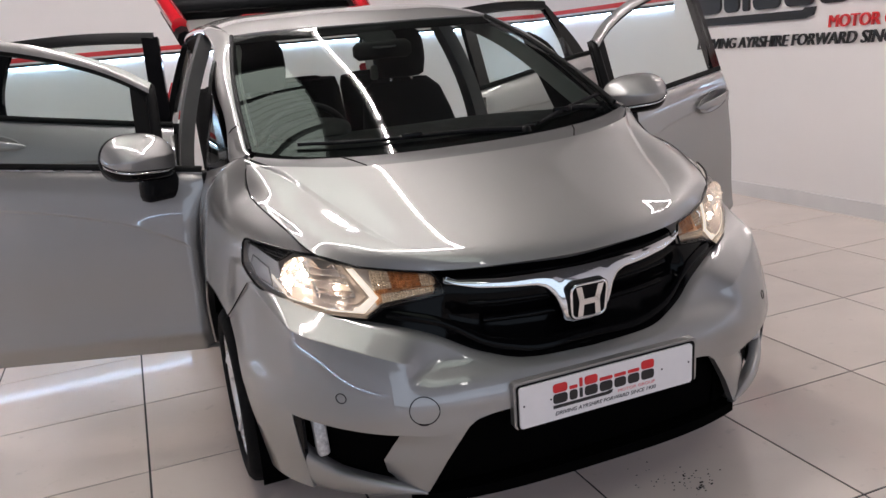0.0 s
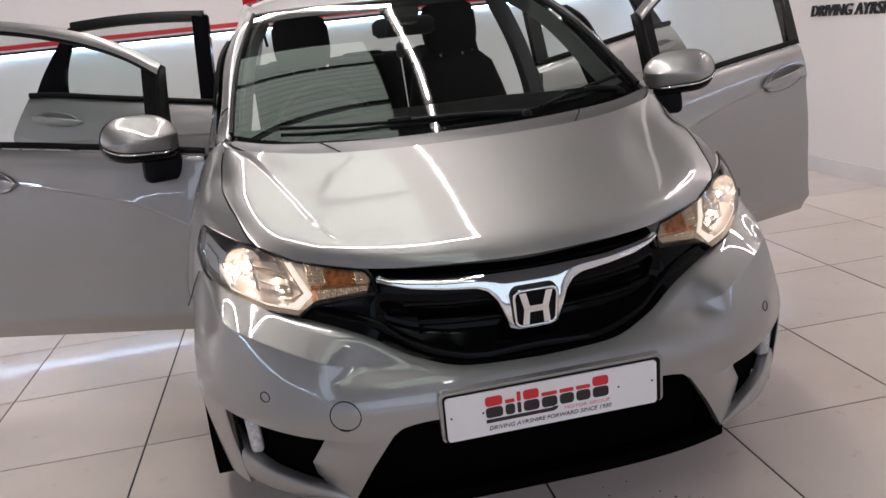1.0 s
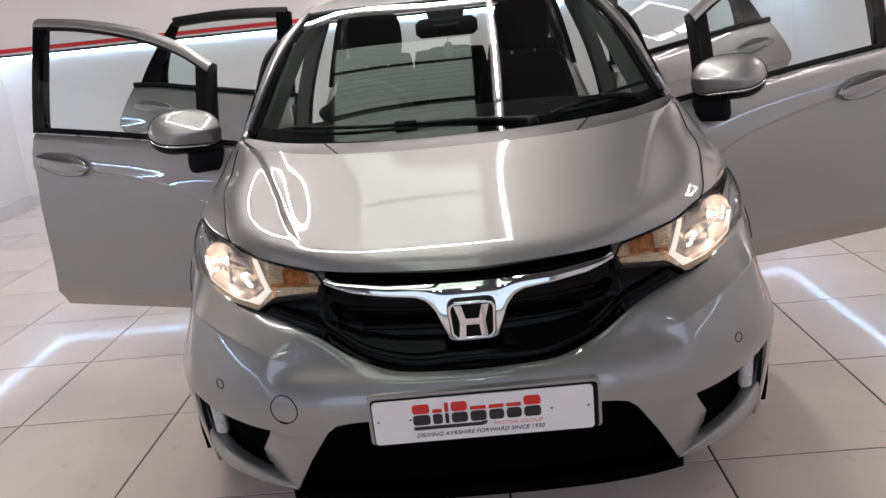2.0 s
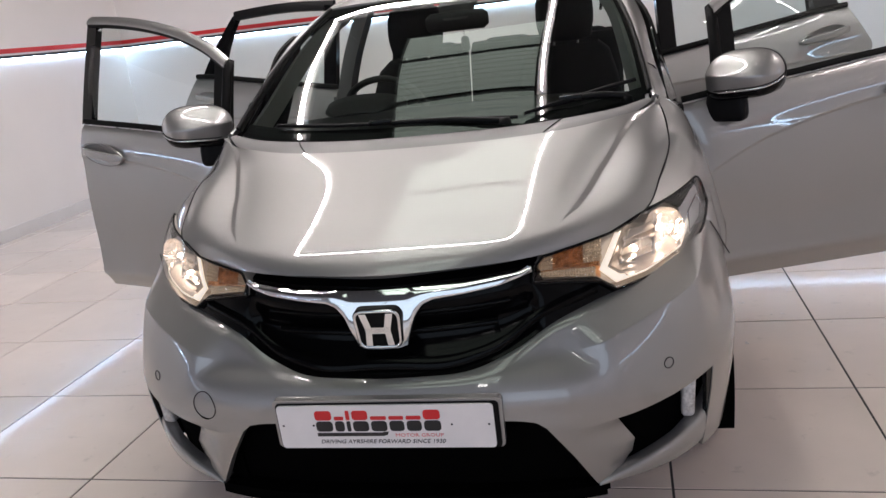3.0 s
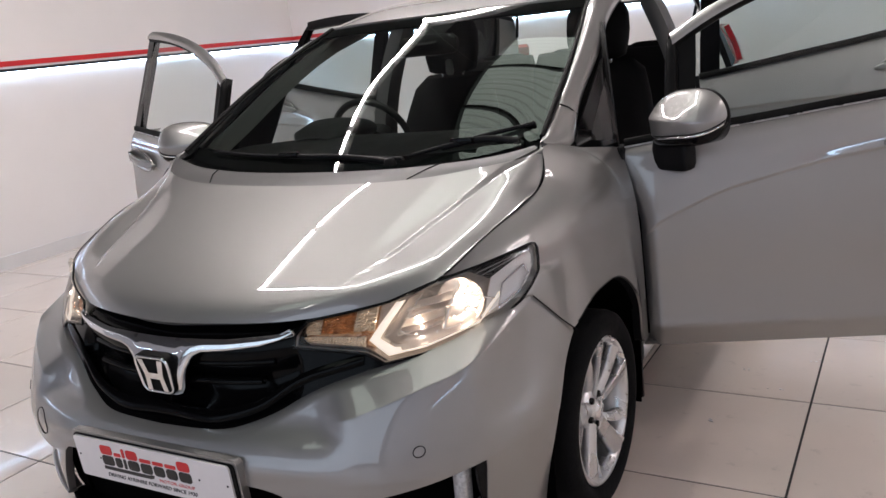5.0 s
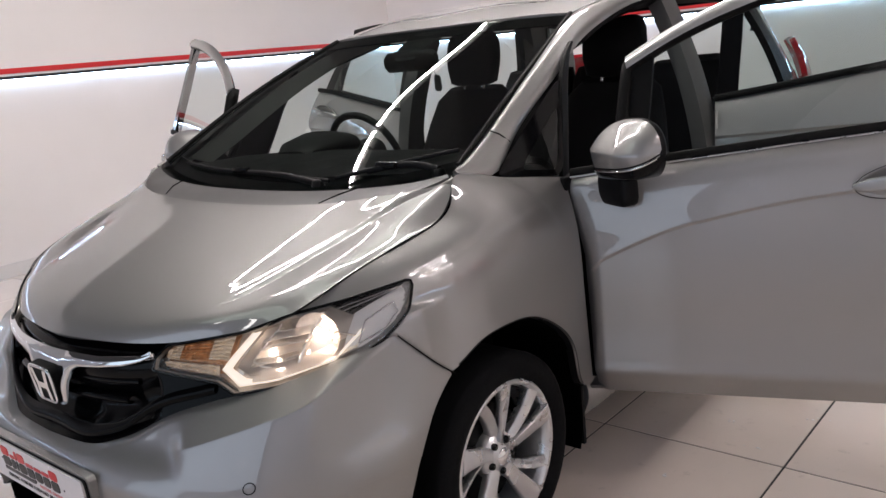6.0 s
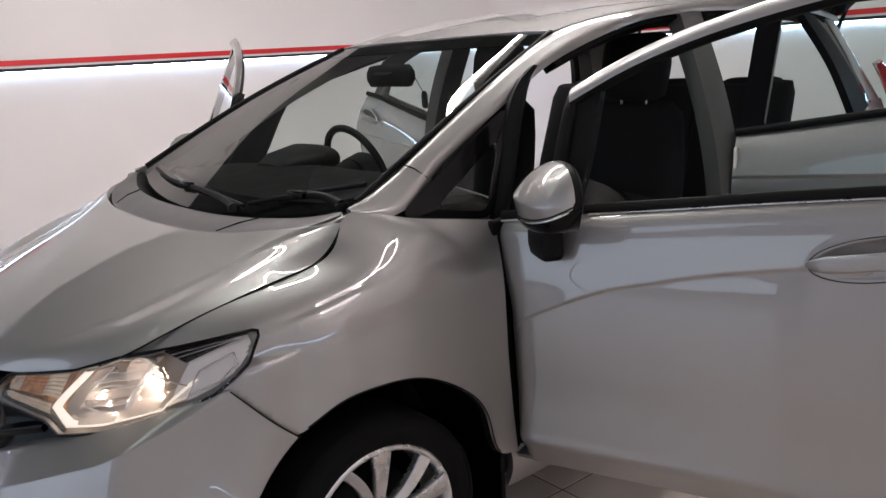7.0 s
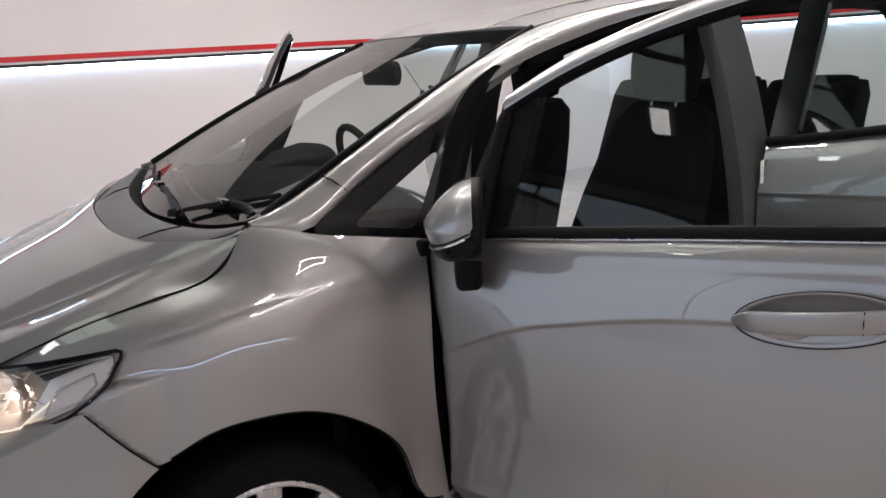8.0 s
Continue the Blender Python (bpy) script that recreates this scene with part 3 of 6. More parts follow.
drl = rings([((0.694, 0.239, 0.292), (0.012, 0, 0), (0, 0.016, 0)), ((0.694, 0.232, 0.302), (0.016, 0, 0), (0, 0.02, 0)),
             ((0.698, 0.230, 0.395), (0.017, 0, 0), (0, 0.02, 0)), ((0.698, 0.239, 0.408), (0.012, 0, 0), (0, 0.016, 0))], 16, 4)
both_sides("running_lamp", drl, DRLMAT, bumper, "clear vertical running lamp")
# blade trim beside the lamp
blade = np.array([nose(np.array([0.742, 0.750, 0.757]), zz, -0.004) for zz in np.linspace(0.27, 0.415, 6)])
both_sides("recess_trim", sheet(blade, 0.012, (0.5, -1, 0)), GLOSSBLACK, bumper)
# lower intake: its inner shade is put in as a near-black sheet
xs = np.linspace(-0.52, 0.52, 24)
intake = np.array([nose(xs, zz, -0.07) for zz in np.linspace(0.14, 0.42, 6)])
part("lower_intake", sheet(intake, 0.01, (0, -1, 0)), DARK, bumper, "lower intake with its shade put in as black")
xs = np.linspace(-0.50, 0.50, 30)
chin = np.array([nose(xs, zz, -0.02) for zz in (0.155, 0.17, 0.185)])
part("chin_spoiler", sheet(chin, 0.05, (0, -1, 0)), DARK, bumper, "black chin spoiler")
# tow eye cap and parking sensors
circle = np.linspace(0, 2 * np.pi, 40, endpoint=False)
cap_ring = [on_band(-0.474 + 0.0345 * math.cos(q), 0.4285 + 0.0345 * math.sin(q)) - np.array((0, 0.0004, 0)) for q in circle]
part("tow_eye_cap", tube(cap_ring, 0.0013, 6, closed=True), SEAL, bumper, "round tow eye cap")
part("tow_eye_notch", tube(cap_ring[27:32], 0.0024, 6), SEAL, bumper)
for sx in (-1, 1):
    ring = [on_band(sx * 0.650 + 0.0105 * math.cos(q), 0.4695 + 0.0115 * math.sin(q)) - np.array((-sx * 0.0004, 0.0006, 0)) for q in circle[::2]]
    part("parking_sensor", tube(ring, 0.0011, 5, closed=True), SEAL, bumper, "round parking sensor")

# number plate
plate = empty("number_plate_panel", parent=car)
PM = Matrix.Translation((0.004, -0.008, 0.401)) @ Euler((radians(93), 0, 0)).to_matrix().to_4x4()
part("plate_holder", slab(rounded(0.545, 0.125, 0.012, cy=0.004), 0.02, PM @ Matrix.Translation((0.004, 0, 0.002))), PAINT, plate)
part("plate_shadow_gap", slab(rounded(0.53, 0.118, 0.01), 0.006, PM @ Matrix.Translation((0.004, 0, 0.005))), SEAL, plate)
part("plate_board", slab(rounded(0.514, 0.111, 0.009), 0.005, PM @ Matrix.Translation((0, 0, 0.010))), PLATEWHITE, plate, "white dealer plate with red and black print")


def wordmark(parent, m, w, depth):
    """The dealer's mark as plain blocks: red upper halves, black lower halves, with a black underline that curls up."""
    cells = [(0.00, 0.135, 1, 1), (0.155, 0.075, 0.72, 1), (0.25, 0.03, 1, 1), (0.30, 0.125, 1, 1), (0.445, 0.125, 0.72, 1),
             (0.59, 0.115, 0.72, 1), (0.725, 0.115, 0.72, 1), (0.86, 0.13, 1, 1)]
    h = 0.178 * w
    for x, cw, top, _ in cells:
        for z0, z1, mat in ((0.0, 0.49, INK), (0.55, top, RED)):
            lim = 0.3 * min(cw * w, (z1 - z0) * h)
            o = rounded(cw * w, (z1 - z0) * h, lim, 3, (x + cw / 2) * w, (z0 + z1) / 2 * h)
            part("mark_block", slab(o, depth, m), mat, parent)
    part("mark_underline", slab([(0.0, -0.042 * w), (0.53 * w, -0.042 * w), (0.565 * w, -0.032 * w), (0.575 * w, -0.006 * w), (0.535 * w, -0.006 * w),
                                 (0.525 * w, -0.013 * w), (0.0, -0.013 * w)], depth, m), INK, parent)


wordmark(plate, PM @ Matrix.Translation((-0.164, -0.011, 0.0115)), 0.302, 0.0014)
lettering("small_print", "MOTOR GROUP", 0.012, PINKRED, plate, PM @ Matrix.Translation((0.024, -0.0262, 0.0106)), 0.113, 0, 0.0005)
lettering("slogan", "DRIVING AYRSHIRE FORWARD SINCE 1930", 0.0145, INK, plate, PM @ Matrix.Translation((-0.160, -0.043, 0.0106)), 0.300, 0.25, 0.0005)
for x in (-0.245, -0.17, 0.16, 0.245):
    part("screw_cap", slab(rounded(0.005, 0.005, 0.0024), 0.001, PM @ Matrix.Translation((x, 0.005, 0.0115))), INK, plate)

# grille
xs = np.linspace(0, 0.548, 40)
gt = np.interp(xs, [0, 0.20, 0.355, 0.372, 0.50, 0.548], [0.722, 0.727, 0.729, 0.676, 0.662, 0.628])
gb = np.interp(xs, TX, TZ) - 0.012
g = np.array([nose(xs, gb + (gt - gb) * k, -0.014 - 0.034 * math.sin(math.pi * min(1, k / 0.72)) ** 2 * (xs < 0.36) - 0.05 * max(0, (k - 0.86) / 0.14) * (xs < 0.36)) for k in np.linspace(0, 1, 24)])
g = np.concatenate([(g * FLIP)[:, :0:-1], g], 1)
grille = part("grille", sheet(g, 0.01, (0, -1, 0)), GRILLEBLACK, car, "gloss black front grille")
for zz, hh, wx in ((0.588, 0.010, 0.27), (0.632, 0.009, 0.30)):
    xs = np.linspace(-wx, wx, 40)
    prof = [(math.cos(q), math.sin(q)) for q in np.linspace(-1.9, 1.9, 11)]
    bar = np.array([nose(xs, zz + hh * sn + 0.10 * abs(xs) ** 2, -0.030 + 0.014 * cs) for cs, sn in prof])
    part("grille_bar", sheet(bar, 0.004, (0, -1, 0)), GRILLEBLACK, grille)
xs = np.linspace(0, 0.50, 30)
zl = curve(xs, [0, 0.20, 0.28, 0.36, 0.50], [0.522, 0.528, 0.552, 0.60, 0.640])
lipbar = np.array([nose(xs, zl + d, l) for d, l in ((-0.014, -0.010), (-0.004, -0.001), (0.004, -0.002), (0.012, -0.010))])
lipbar = np.concatenate([(lipbar * FLIP)[:, :0:-1], lipbar], 1)
part("grille_lip", sheet(lipbar, 0.008, (0, -1, 0)), GRILLEBLACK, grille)
# chrome wing
xs = np.linspace(0, 0.352, 60)
top = np.interp(xs, [0, 0.2, 0.32, 0.352], [0.694, 0.696, 0.706, 0.714])
bot = np.interp(xs, [0, 0.040, 0.062, 0.072, 0.085, 0.105, 0.13, 0.20, 0.28, 0.33, 0.352], [0.556, 0.557, 0.564, 0.587, 0.626, 0.653, 0.664, 0.670, 0.680, 0.694, 0.706])
k = np.linspace(0, 1, 9)
wing = np.array([nose(xs, bot + (top - bot) * q, 0.013 - 0.011 * abs(2 * q - 1) ** 4 + 0.002 * q) for q in np.linspace(0, 1, 17)])
wing = np.concatenate([(wing * FLIP)[:, :0:-1], wing], 1)
part("chrome_wing", sheet(wing, 0.012, (0, -1, 0)), CHROME, grille, "chrome wing across the grille")
EM = Matrix.Translation((0, 0.056, 0.612)) @ Euler((radians(97), 0, 0)).to_matrix().to_4x4()


def badge_outline(k, n=6):
    """A rounded shape, a little wider above than below, grown by k."""
    return [(x * (1 + 0.9 * (y + 0.045)), y) for x, y in rounded(0.098 + k, 0.092 + k, 0.018 + k / 3, n)]


badge = part("badge", slab(badge_outline(0.010), 0.02, EM), SEAL, grille, "dark badge with a chrome frame")
part("badge_frame", tube([(EM @ Vector((x, y, 0.002)))[:] for x, y in badge_outline(0.0, 8)], 0.0042, 8, closed=True), CHROME, badge)
for sx in (-1, 1):
    leg = [(0.041, 0.041), (0.024, 0.041), (0.0155, 0.006), (0.0155, -0.006), (0.0185, -0.041), (0.034, -0.041), (0.030, -0.004), (0.031, 0.004)]
    part("badge_bar", slab([(sx * x, y) for x, y in leg][::-sx], 0.008, EM @ Matrix.Translation((0, 0, 0.006))), CHROME, badge)
part("badge_bar", slab([(-0.0165, -0.010), (0.0165, -0.010), (0.0165, 0.006), (-0.0165, 0.006)], 0.008, EM @ Matrix.Translation((0, 0, 0.0058))), CHROME, badge)

# bonnet
def hood_curve(xf, xr, n=18):
    s = np.linspace(0, 1, n) ** 1.8
    yf, zf = curve(xf, [0, 0.25, 0.385, 0.50, 0.575], [0.108, 0.140, 0.192, 0.258, 0.308]), curve(xf, [0, 0.25, 0.385, 0.50, 0.575], [0.724, 0.727, 0.731, 0.744, 0.760])
    yr = curve(xr, [0, 0.30, 0.46, 0.585, 0.655], [0.645, 0.660, 0.693, 0.750, 0.815])
    x, y = xf + (xr - xf) * s, yf + (yr - yf) * s
    top = 0.728 + 0.210 * ((y - 0.107) / 0.538) ** 0.74 - 0.142 * x**2 * (1 - s**4)
    z = zf + (top - zf) * (1 - np.exp(-(y - yf) / 0.011))
    return np.stack([x, y, z], -1)


hood = loft([hood_curve(0, 0), hood_curve(0.13, 0.17), hood_curve(0.26, 0.33), hood_curve(0.37, 0.47), hood_curve(0.44, 0.56),
             [(0.515, 0.267, 0.748), (0.55, 0.315, 0.783), (0.595, 0.40, 0.825), (0.625, 0.52, 0.868), (0.645, 0.64, 0.904), (0.655, 0.74, 0.938), (0.650, 0.81, 0.975)],
             [(0.575, 0.308, 0.760), (0.617, 0.348, 0.782), (0.660, 0.47, 0.830), (0.686, 0.575, 0.862), (0.702, 0.68, 0.886), (0.705, 0.762, 0.905), (0.700, 0.817, 0.946), (0.684, 0.857, 0.995)],
             ], 150, 171, True)
# a sharp step from the screen corner forwards, down to the outer side
half = hood[85:]


def crease_x(y):
    return np.interp(y, [0.25, 0.287, 0.365, 0.434, 0.508, 0.579, 0.665, 0.75, 0.81, 0.87], [0.414, 0.430, 0.462, 0.486, 0.508, 0.534, 0.565, 0.603, 0.640, 0.68])


def step_width(y):
    return 0.016 * np.clip((y - 0.27) / 0.05, 0.25, 1) * np.clip((0.90 - y) / 0.12, 0.25, 1)


cols = []
for j in range(half.shape[1]):
    line = half[:, j]
    k = np.arange(len(line), dtype=float)
    off = line[:, 0] - crease_x(line[:, 1])
    f0 = float(np.interp(0, off, k))
    w = float(step_width(np.interp(f0, k, line[:, 1])))
    f1 = float(np.interp(w, off, k))
    e0, e1 = (f1 - f0) * 0.10, (f1 - f0) * 0.10
    last = len(line) - 1.0
    pos = np.r_[np.linspace(0, f0 - e0, 60), f0, f0 + e0, np.linspace(f0 + 3 * e0, f1 - 3 * e1, 5), f1 - e1, f1, np.linspace(f1 + e1, last, 36)]
    pos = np.clip(pos, 0, last)
    p = np.stack([np.interp(pos, k, line[:, c]) for c in range(3)], -1)
    drop = np.interp(pos, [f0 - e0, f0 + e0, f1 - e1, f1 + e1], [0, 0.06, 0.94, 1])
    out_ = np.clip((last - pos) / max(last - f1, 1e-6), 0, 1)
    y = p[:, 1]
    p[:, 2] -= 0.0065 * drop * np.sqrt(out_) * np.clip((y - 0.262) / 0.14, 0, 1) * np.clip((0.93 - y) / 0.10, 0, 1)
    cols.append(p)
half = np.array(cols).transpose(1, 0, 2)
hood = np.concatenate([(half * FLIP)[:0:-1], half], 0)
bonnet = part("bonnet", sheet(hood, 0.012, (0, 0, 1)), PAINT, car, "silver bonnet with faint creases")
part("bonnet_gap", tube(hood[-1] + np.array((0.002, 0, -0.0008)), 0.0021, 6), SEAL, bonnet)
part("bonnet_gap", tube(hood[0] + np.array((-0.002, 0, -0.0008)), 0.0021, 6), SEAL, bonnet)

# cowl panel between bonnet and windscreen
cowl = loft([
    [(0, 0.650, 0.937), (0, 0.70, 0.951), (0, 0.752, 0.958)],
    [(0.30, 0.665, 0.940), (0.30, 0.715, 0.955), (0.30, 0.768, 0.962)],
    [(0.50, 0.718, 0.948), (0.49, 0.755, 0.964), (0.48, 0.80, 0.972)],
    [(0.60, 0.765, 0.962), (0.585, 0.795, 0.974), (0.57, 0.83, 0.980)],
    [(0.675, 0.852, 0.992), (0.668, 0.858, 0.995), (0.660, 0.865, 0.997)],
], 10, 50, True)
cowl_panel = part("cowl_panel", sheet(cowl, 0.012, (0, 0, 1), -0.002), GREYPLASTIC, car, "dark grey cowl panel")
for sx in (-1, 1):
    part("cowl_seam", tube([(sx * 0.36, 0.688, 0.9435), (sx * 0.39, 0.735, 0.9595), (sx * 0.41, 0.782, 0.9665)], 0.0022, 5), SEAL, cowl_panel)
well = loft([
    [(0, 0.752, 0.950), (0, 0.80, 0.925), (0, 0.88, 0.955)],
    [(0.48, 0.80, 0.964), (0.48, 0.85, 0.94), (0.47, 0.93, 0.985)],
    [(0.66, 0.866, 0.99), (0.655, 0.90, 0.985), (0.65, 0.95, 1.02)],
], 8, 30, True)
part("wiper_well", sheet(well, 0.01, (0, 0, 1)), BLACK, cowl_panel)

# windscreen
screen = loft([
    [(0, 0.775, 0.950), (0, 1.22, 1.196), (0, 1.685, 1.384)],
    [(0.36, 0.815, 0.962), (0.34, 1.245, 1.200), (0.31, 1.690, 1.384)],
    [(0.57, 0.868, 0.985), (0.535, 1.285, 1.207), (0.475, 1.700, 1.381)],
    [(0.668, 0.905, 1.010), (0.625, 1.32, 1.218), (0.553, 1.708, 1.378)],
], 24, 30, True)
ws = part("windscreen", sheet(screen, 0.0, (0, -1, 1)), WINDSCREEN, car, "clear sloping windscreen")
part("header_band", sheet(np.array([screen[:, j] - np.array((0, 0.002, 0.004)) for j in (-3, -2, -1)]).transpose(1, 0, 2), 0.004, (0, -1, 1)), SEAL, ws)
for k in (0, -1):
    part("screen_seal", tube(screen[k] + np.array((0, 0, 0.002)), 0.008, 6), SEAL, ws)
    i = 1 if k == 0 else -2
    strip = np.array([screen[k], screen[k] * 0.55 + screen[i] * 0.45]) - np.array((0, 0, 0.003))
    part("screen_border", sheet(strip, 0.003, (0, -1, 1)), SEAL, ws)

# wipers
wiper = empty("wiper", parent=car)
part("arm", tube([(0.60, 0.905, 0.999), (0.52, 0.905, 1.012), (0.44, 0.885, 1.008), (0.38, 0.860, 0.998)], (0.012, 0.008), 8, 14), BLACK, wiper)
part("blade", tube([(0.63, 0.960, 1.043), (0.484, 0.905, 1.020), (0.299, 0.815, 0.986)], 0.0065, 6, 16), BLACK, wiper)
part("blade_clip", box(0.40, 0.47, 0.872, 0.892, 1.004, 1.022, 0.004), GLOSSBLACK, wiper)
part("pivot_cap", lathe([(0.0, 0.02), (0.016, 0.016), (0.02, 0)], (0.60, 0.905, 0.985), 16, 2), BLACK, wiper)
wiper2 = empty("wiper", parent=car)
part("arm", tube([(0.24, 0.800, 0.972), (0.10, 0.822, 0.985), (-0.10, 0.838, 0.992), (-0.20, 0.842, 0.994)], (0.011, 0.006), 8, 14), BLACK, wiper2)
part("blade", tube([(0.28, 0.806, 0.980), (-0.02, 0.832, 0.990), (-0.30, 0.850, 0.998), (-0.52, 0.890, 1.012)], 0.006, 6, 16), BLACK, wiper2)
part("blade_clip", box(-0.19, -0.12, 0.828, 0.848, 0.990, 1.006, 0.004), GLOSSBLACK, wiper2)
part("pivot_cap", lathe([(0.0, 0.02), (0.016, 0.016), (0.02, 0)], (0.24, 0.80, 0.965), 16, 2), BLACK, wiper2)

# outline of the headlamp: upper and lower edge over x
HX = [0.355, 0.377, 0.45, 0.535, 0.617, 0.69, 0.762, 0.774, 0.783]
HTOP = [0.700, 0.727, 0.737, 0.750, 0.779, 0.793, 0.811, 0.793, 0.756]
HBX = [0.355, 0.44, 0.505, 0.543, 0.619, 0.690, 0.742, 0.764, 0.776, 0.783]
HBOT = [0.676, 0.664, 0.652, 0.627, 0.637, 0.658, 0.681, 0.700, 0.722, 0.748]

# front wing (fender)
fender = loft([
    [(0.617, 0.352, 0.776), (0.66, 0.36, 0.74), (0.69, 0.37, 0.66), (0.71, 0.38, 0.60)],
    [(0.664, 0.47, 0.828), (0.715, 0.475, 0.785), (0.755, 0.48, 0.70), (0.79, 0.505, 0.605)],
    [(0.690, 0.575, 0.860), (0.750, 0.588, 0.823), (0.800, 0.596, 0.70), (0.834, 0.600, 0.588)],
    [(0.706, 0.68, 0.882), (0.772, 0.690, 0.843), (0.824, 0.690, 0.73), (0.850, 0.692, 0.625)],
    [(0.710, 0.765, 0.902), (0.780, 0.790, 0.862), (0.834, 0.795, 0.74), (0.857, 0.795, 0.637)],
    [(0.706, 0.818, 0.942), (0.784, 0.888, 0.880), (0.838, 0.905, 0.75), (0.858, 0.915, 0.620)],
    [(0.690, 0.862, 0.993), (0.783, 0.985, 0.906), (0.836, 1.015, 0.74), (0.857, 1.030, 0.558)],
    [(0.728, 0.977, 0.972), (0.790, 1.080, 0.890), (0.838, 1.105, 0.68), (0.854, 1.115, 0.455)],
    [(0.755, 1.110, 0.946), (0.800, 1.155, 0.850), (0.838, 1.175, 0.62), (0.845, 1.166, 0.335)],
    [(0.776, 1.236, 0.925), (0.812, 1.224, 0.820), (0.838, 1.208, 0.62), (0.840, 1.226, 0.322)],
], 70, 110)
# a faint feature line from the lamp's tip to the door
line_z = np.interp(fender[..., 1], [0.55, 0.614, 0.70, 0.795, 0.90, 1.02, 1.25], [0.800, 0.811, 0.826, 0.845, 0.859, 0.877, 0.905])
gap_z = fender[..., 2] - line_z
fender[..., 0] -= 0.0035 * np.where(gap_z > 0, np.exp(-gap_z / 0.045), np.exp(gap_z / 0.006)) * np.clip((fender[..., 1] - 0.56) / 0.1, 0, 1) * np.clip((1.16 - fender[..., 1]) / 0.14, 0, 1)
# the nose's half width at each point of the wing, by halving
fx, fy, fz = fender[..., 0].copy(), fender[..., 1], fender[..., 2]
lo, hi = np.full(fx.shape, 0.4), np.full(fx.shape, 0.839)
zc = np.clip(fz, ZT[0], ZT[-1])
for _ in range(26):
    mid = (lo + hi) / 2
    ahead = nose(mid, zc)[..., 1] < fy
    lo, hi = np.where(ahead, mid, lo), np.where(ahead, hi, mid)
near = (fy <= 0.64) & (fz <= 0.81)
in_lamp = near & (lo < 0.780) & (np.interp(lo, HBX, HBOT) + 0.003 < fz) & (fz < np.interp(lo, HX, HTOP) - 0.012)
onto = near & ~in_lamp & (fz < 0.75)
fx = np.where(onto, fx + np.maximum(0.0, lo + 0.001 - fx) * np.clip((0.64 - fy) / 0.08, 0, 1), fx)
fx = np.where(onto & (fz < 0.706) & (fy < seam_edge(fz) - 0.001), np.minimum(fx, lo - 0.012), fx)
fender[..., 0] = np.where(in_lamp, lo - 0.09, fx)
wing_l, wing_r = both_sides("front_wing", sheet(fender, 0.006, (1, 0, 0.3)), PAINT, car, "silver front wing with round wheel arch")
flange = np.array([fender[:, -1] - np.array((d, 0, d * 0.1)) for d in (0.0, 0.012, 0.03)])
both_sides("arch_flange", sheet(flange[:, 32:], 0.004, (0, 0, -1)), BLACK, wing_l, "", wing_r)

# bumper to wing seam
both_sides("wing_seam", tube([(0.786, 0.490, 0.706), (0.808, 0.525, 0.664), (0.828, 0.565, 0.62), (0.846, 0.604, 0.584)], 0.0018, 6, 10), SEAL, wing_l, "", wing_r)
# dark sheet that stands for the shade between wing and door
both_sides("door_gap_shade", sheet(np.array([fender[-1][6:] + np.array((-0.004, 0.002, 0)), fender[-1][6:] + np.array((-0.02, 0.035, 0))]), 0.004, (1, 0, 0)), SEAL, wing_l, "", wing_r)

# ---- headlamps ----
def lamp_grid(x0, x1, lift, nx=36, nz=12, shrink=0.0):
    xs = np.linspace(x0, x1, nx)
    tp, bt = np.interp(xs, HX, HTOP) - shrink, np.interp(xs, HBX, HBOT) + shrink
    tp = np.maximum(tp, bt + 0.001)
    return np.array([nose(xs, bt + (tp - bt) * k, lift) for k in np.linspace(0, 1, nz)])


def lamp_edge(grid):
    return np.concatenate([grid[0], grid[1:, -1], grid[-1, -2::-1], grid[-2:0:-1, 0]])


def lamp_line(pts, lift, n=6):
    """A run of straight legs in the lamp's face, given as (x, z)."""
    p = np.concatenate([np.linspace(a, e, n, endpoint=False) for a, e in zip(pts, pts[1:])] + [pts[-1:]])
    return nose(p[:, 0], p[:, 1], lift)


headlamps = [empty("headlamp", parent=car), empty("headlamp", parent=car)]
for h in headlamps:
    tagged(h, "lit clear headlamp with amber indicator")


def lamp_part(name, geo, mat, label=""):
    return both_sides(name, geo, mat, headlamps[0], label, headlamps[1])


OUT = (0.5, -1, 0)
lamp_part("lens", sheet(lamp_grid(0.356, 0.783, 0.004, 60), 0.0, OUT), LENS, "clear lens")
lamp_part("lamp_seal", tube(lamp_edge(lamp_grid(0.356, 0.783, 0.000, 70)), 0.0036, 6, closed=True), GLOSSBLACK)
pan = lamp_grid(0.36, 0.778, -0.058, 90, 10)
pan[:, 1::2] += np.array((0.002, -0.006, 0))
lamp_part("housing", sheet(pan, 0.004, OUT), REFLECTWARM, "bright ribbed lamp housing")
o, i_ = lamp_edge(lamp_grid(0.356, 0.783, 0.0)), lamp_edge(lamp_grid(0.36, 0.778, -0.056))
lamp_part("housing_rim", sheet(np.array([np.r_[o, o[:1]], np.r_[i_, i_[:1]]]), 0.0, OUT), REFLECTWARM)
# dark wedge above the corner, clear marker below it
q = np.linspace(0, 1, 10)[:, None]
up = np.array((0.672, 0.785)) * (1 - q) + np.array((0.759, 0.805)) * q
dn = np.array((0.712, 0.762)) * (1 - q) + np.array((0.757, 0.797)) * q
lamp_part("top_finisher", sheet(np.array([nose(up[:, 0], up[:, 1], -0.004), nose(dn[:, 0], dn[:, 1], -0.007)]), 0.005, OUT), GLOSSBLACK, "dark wedge at the lamp tip")
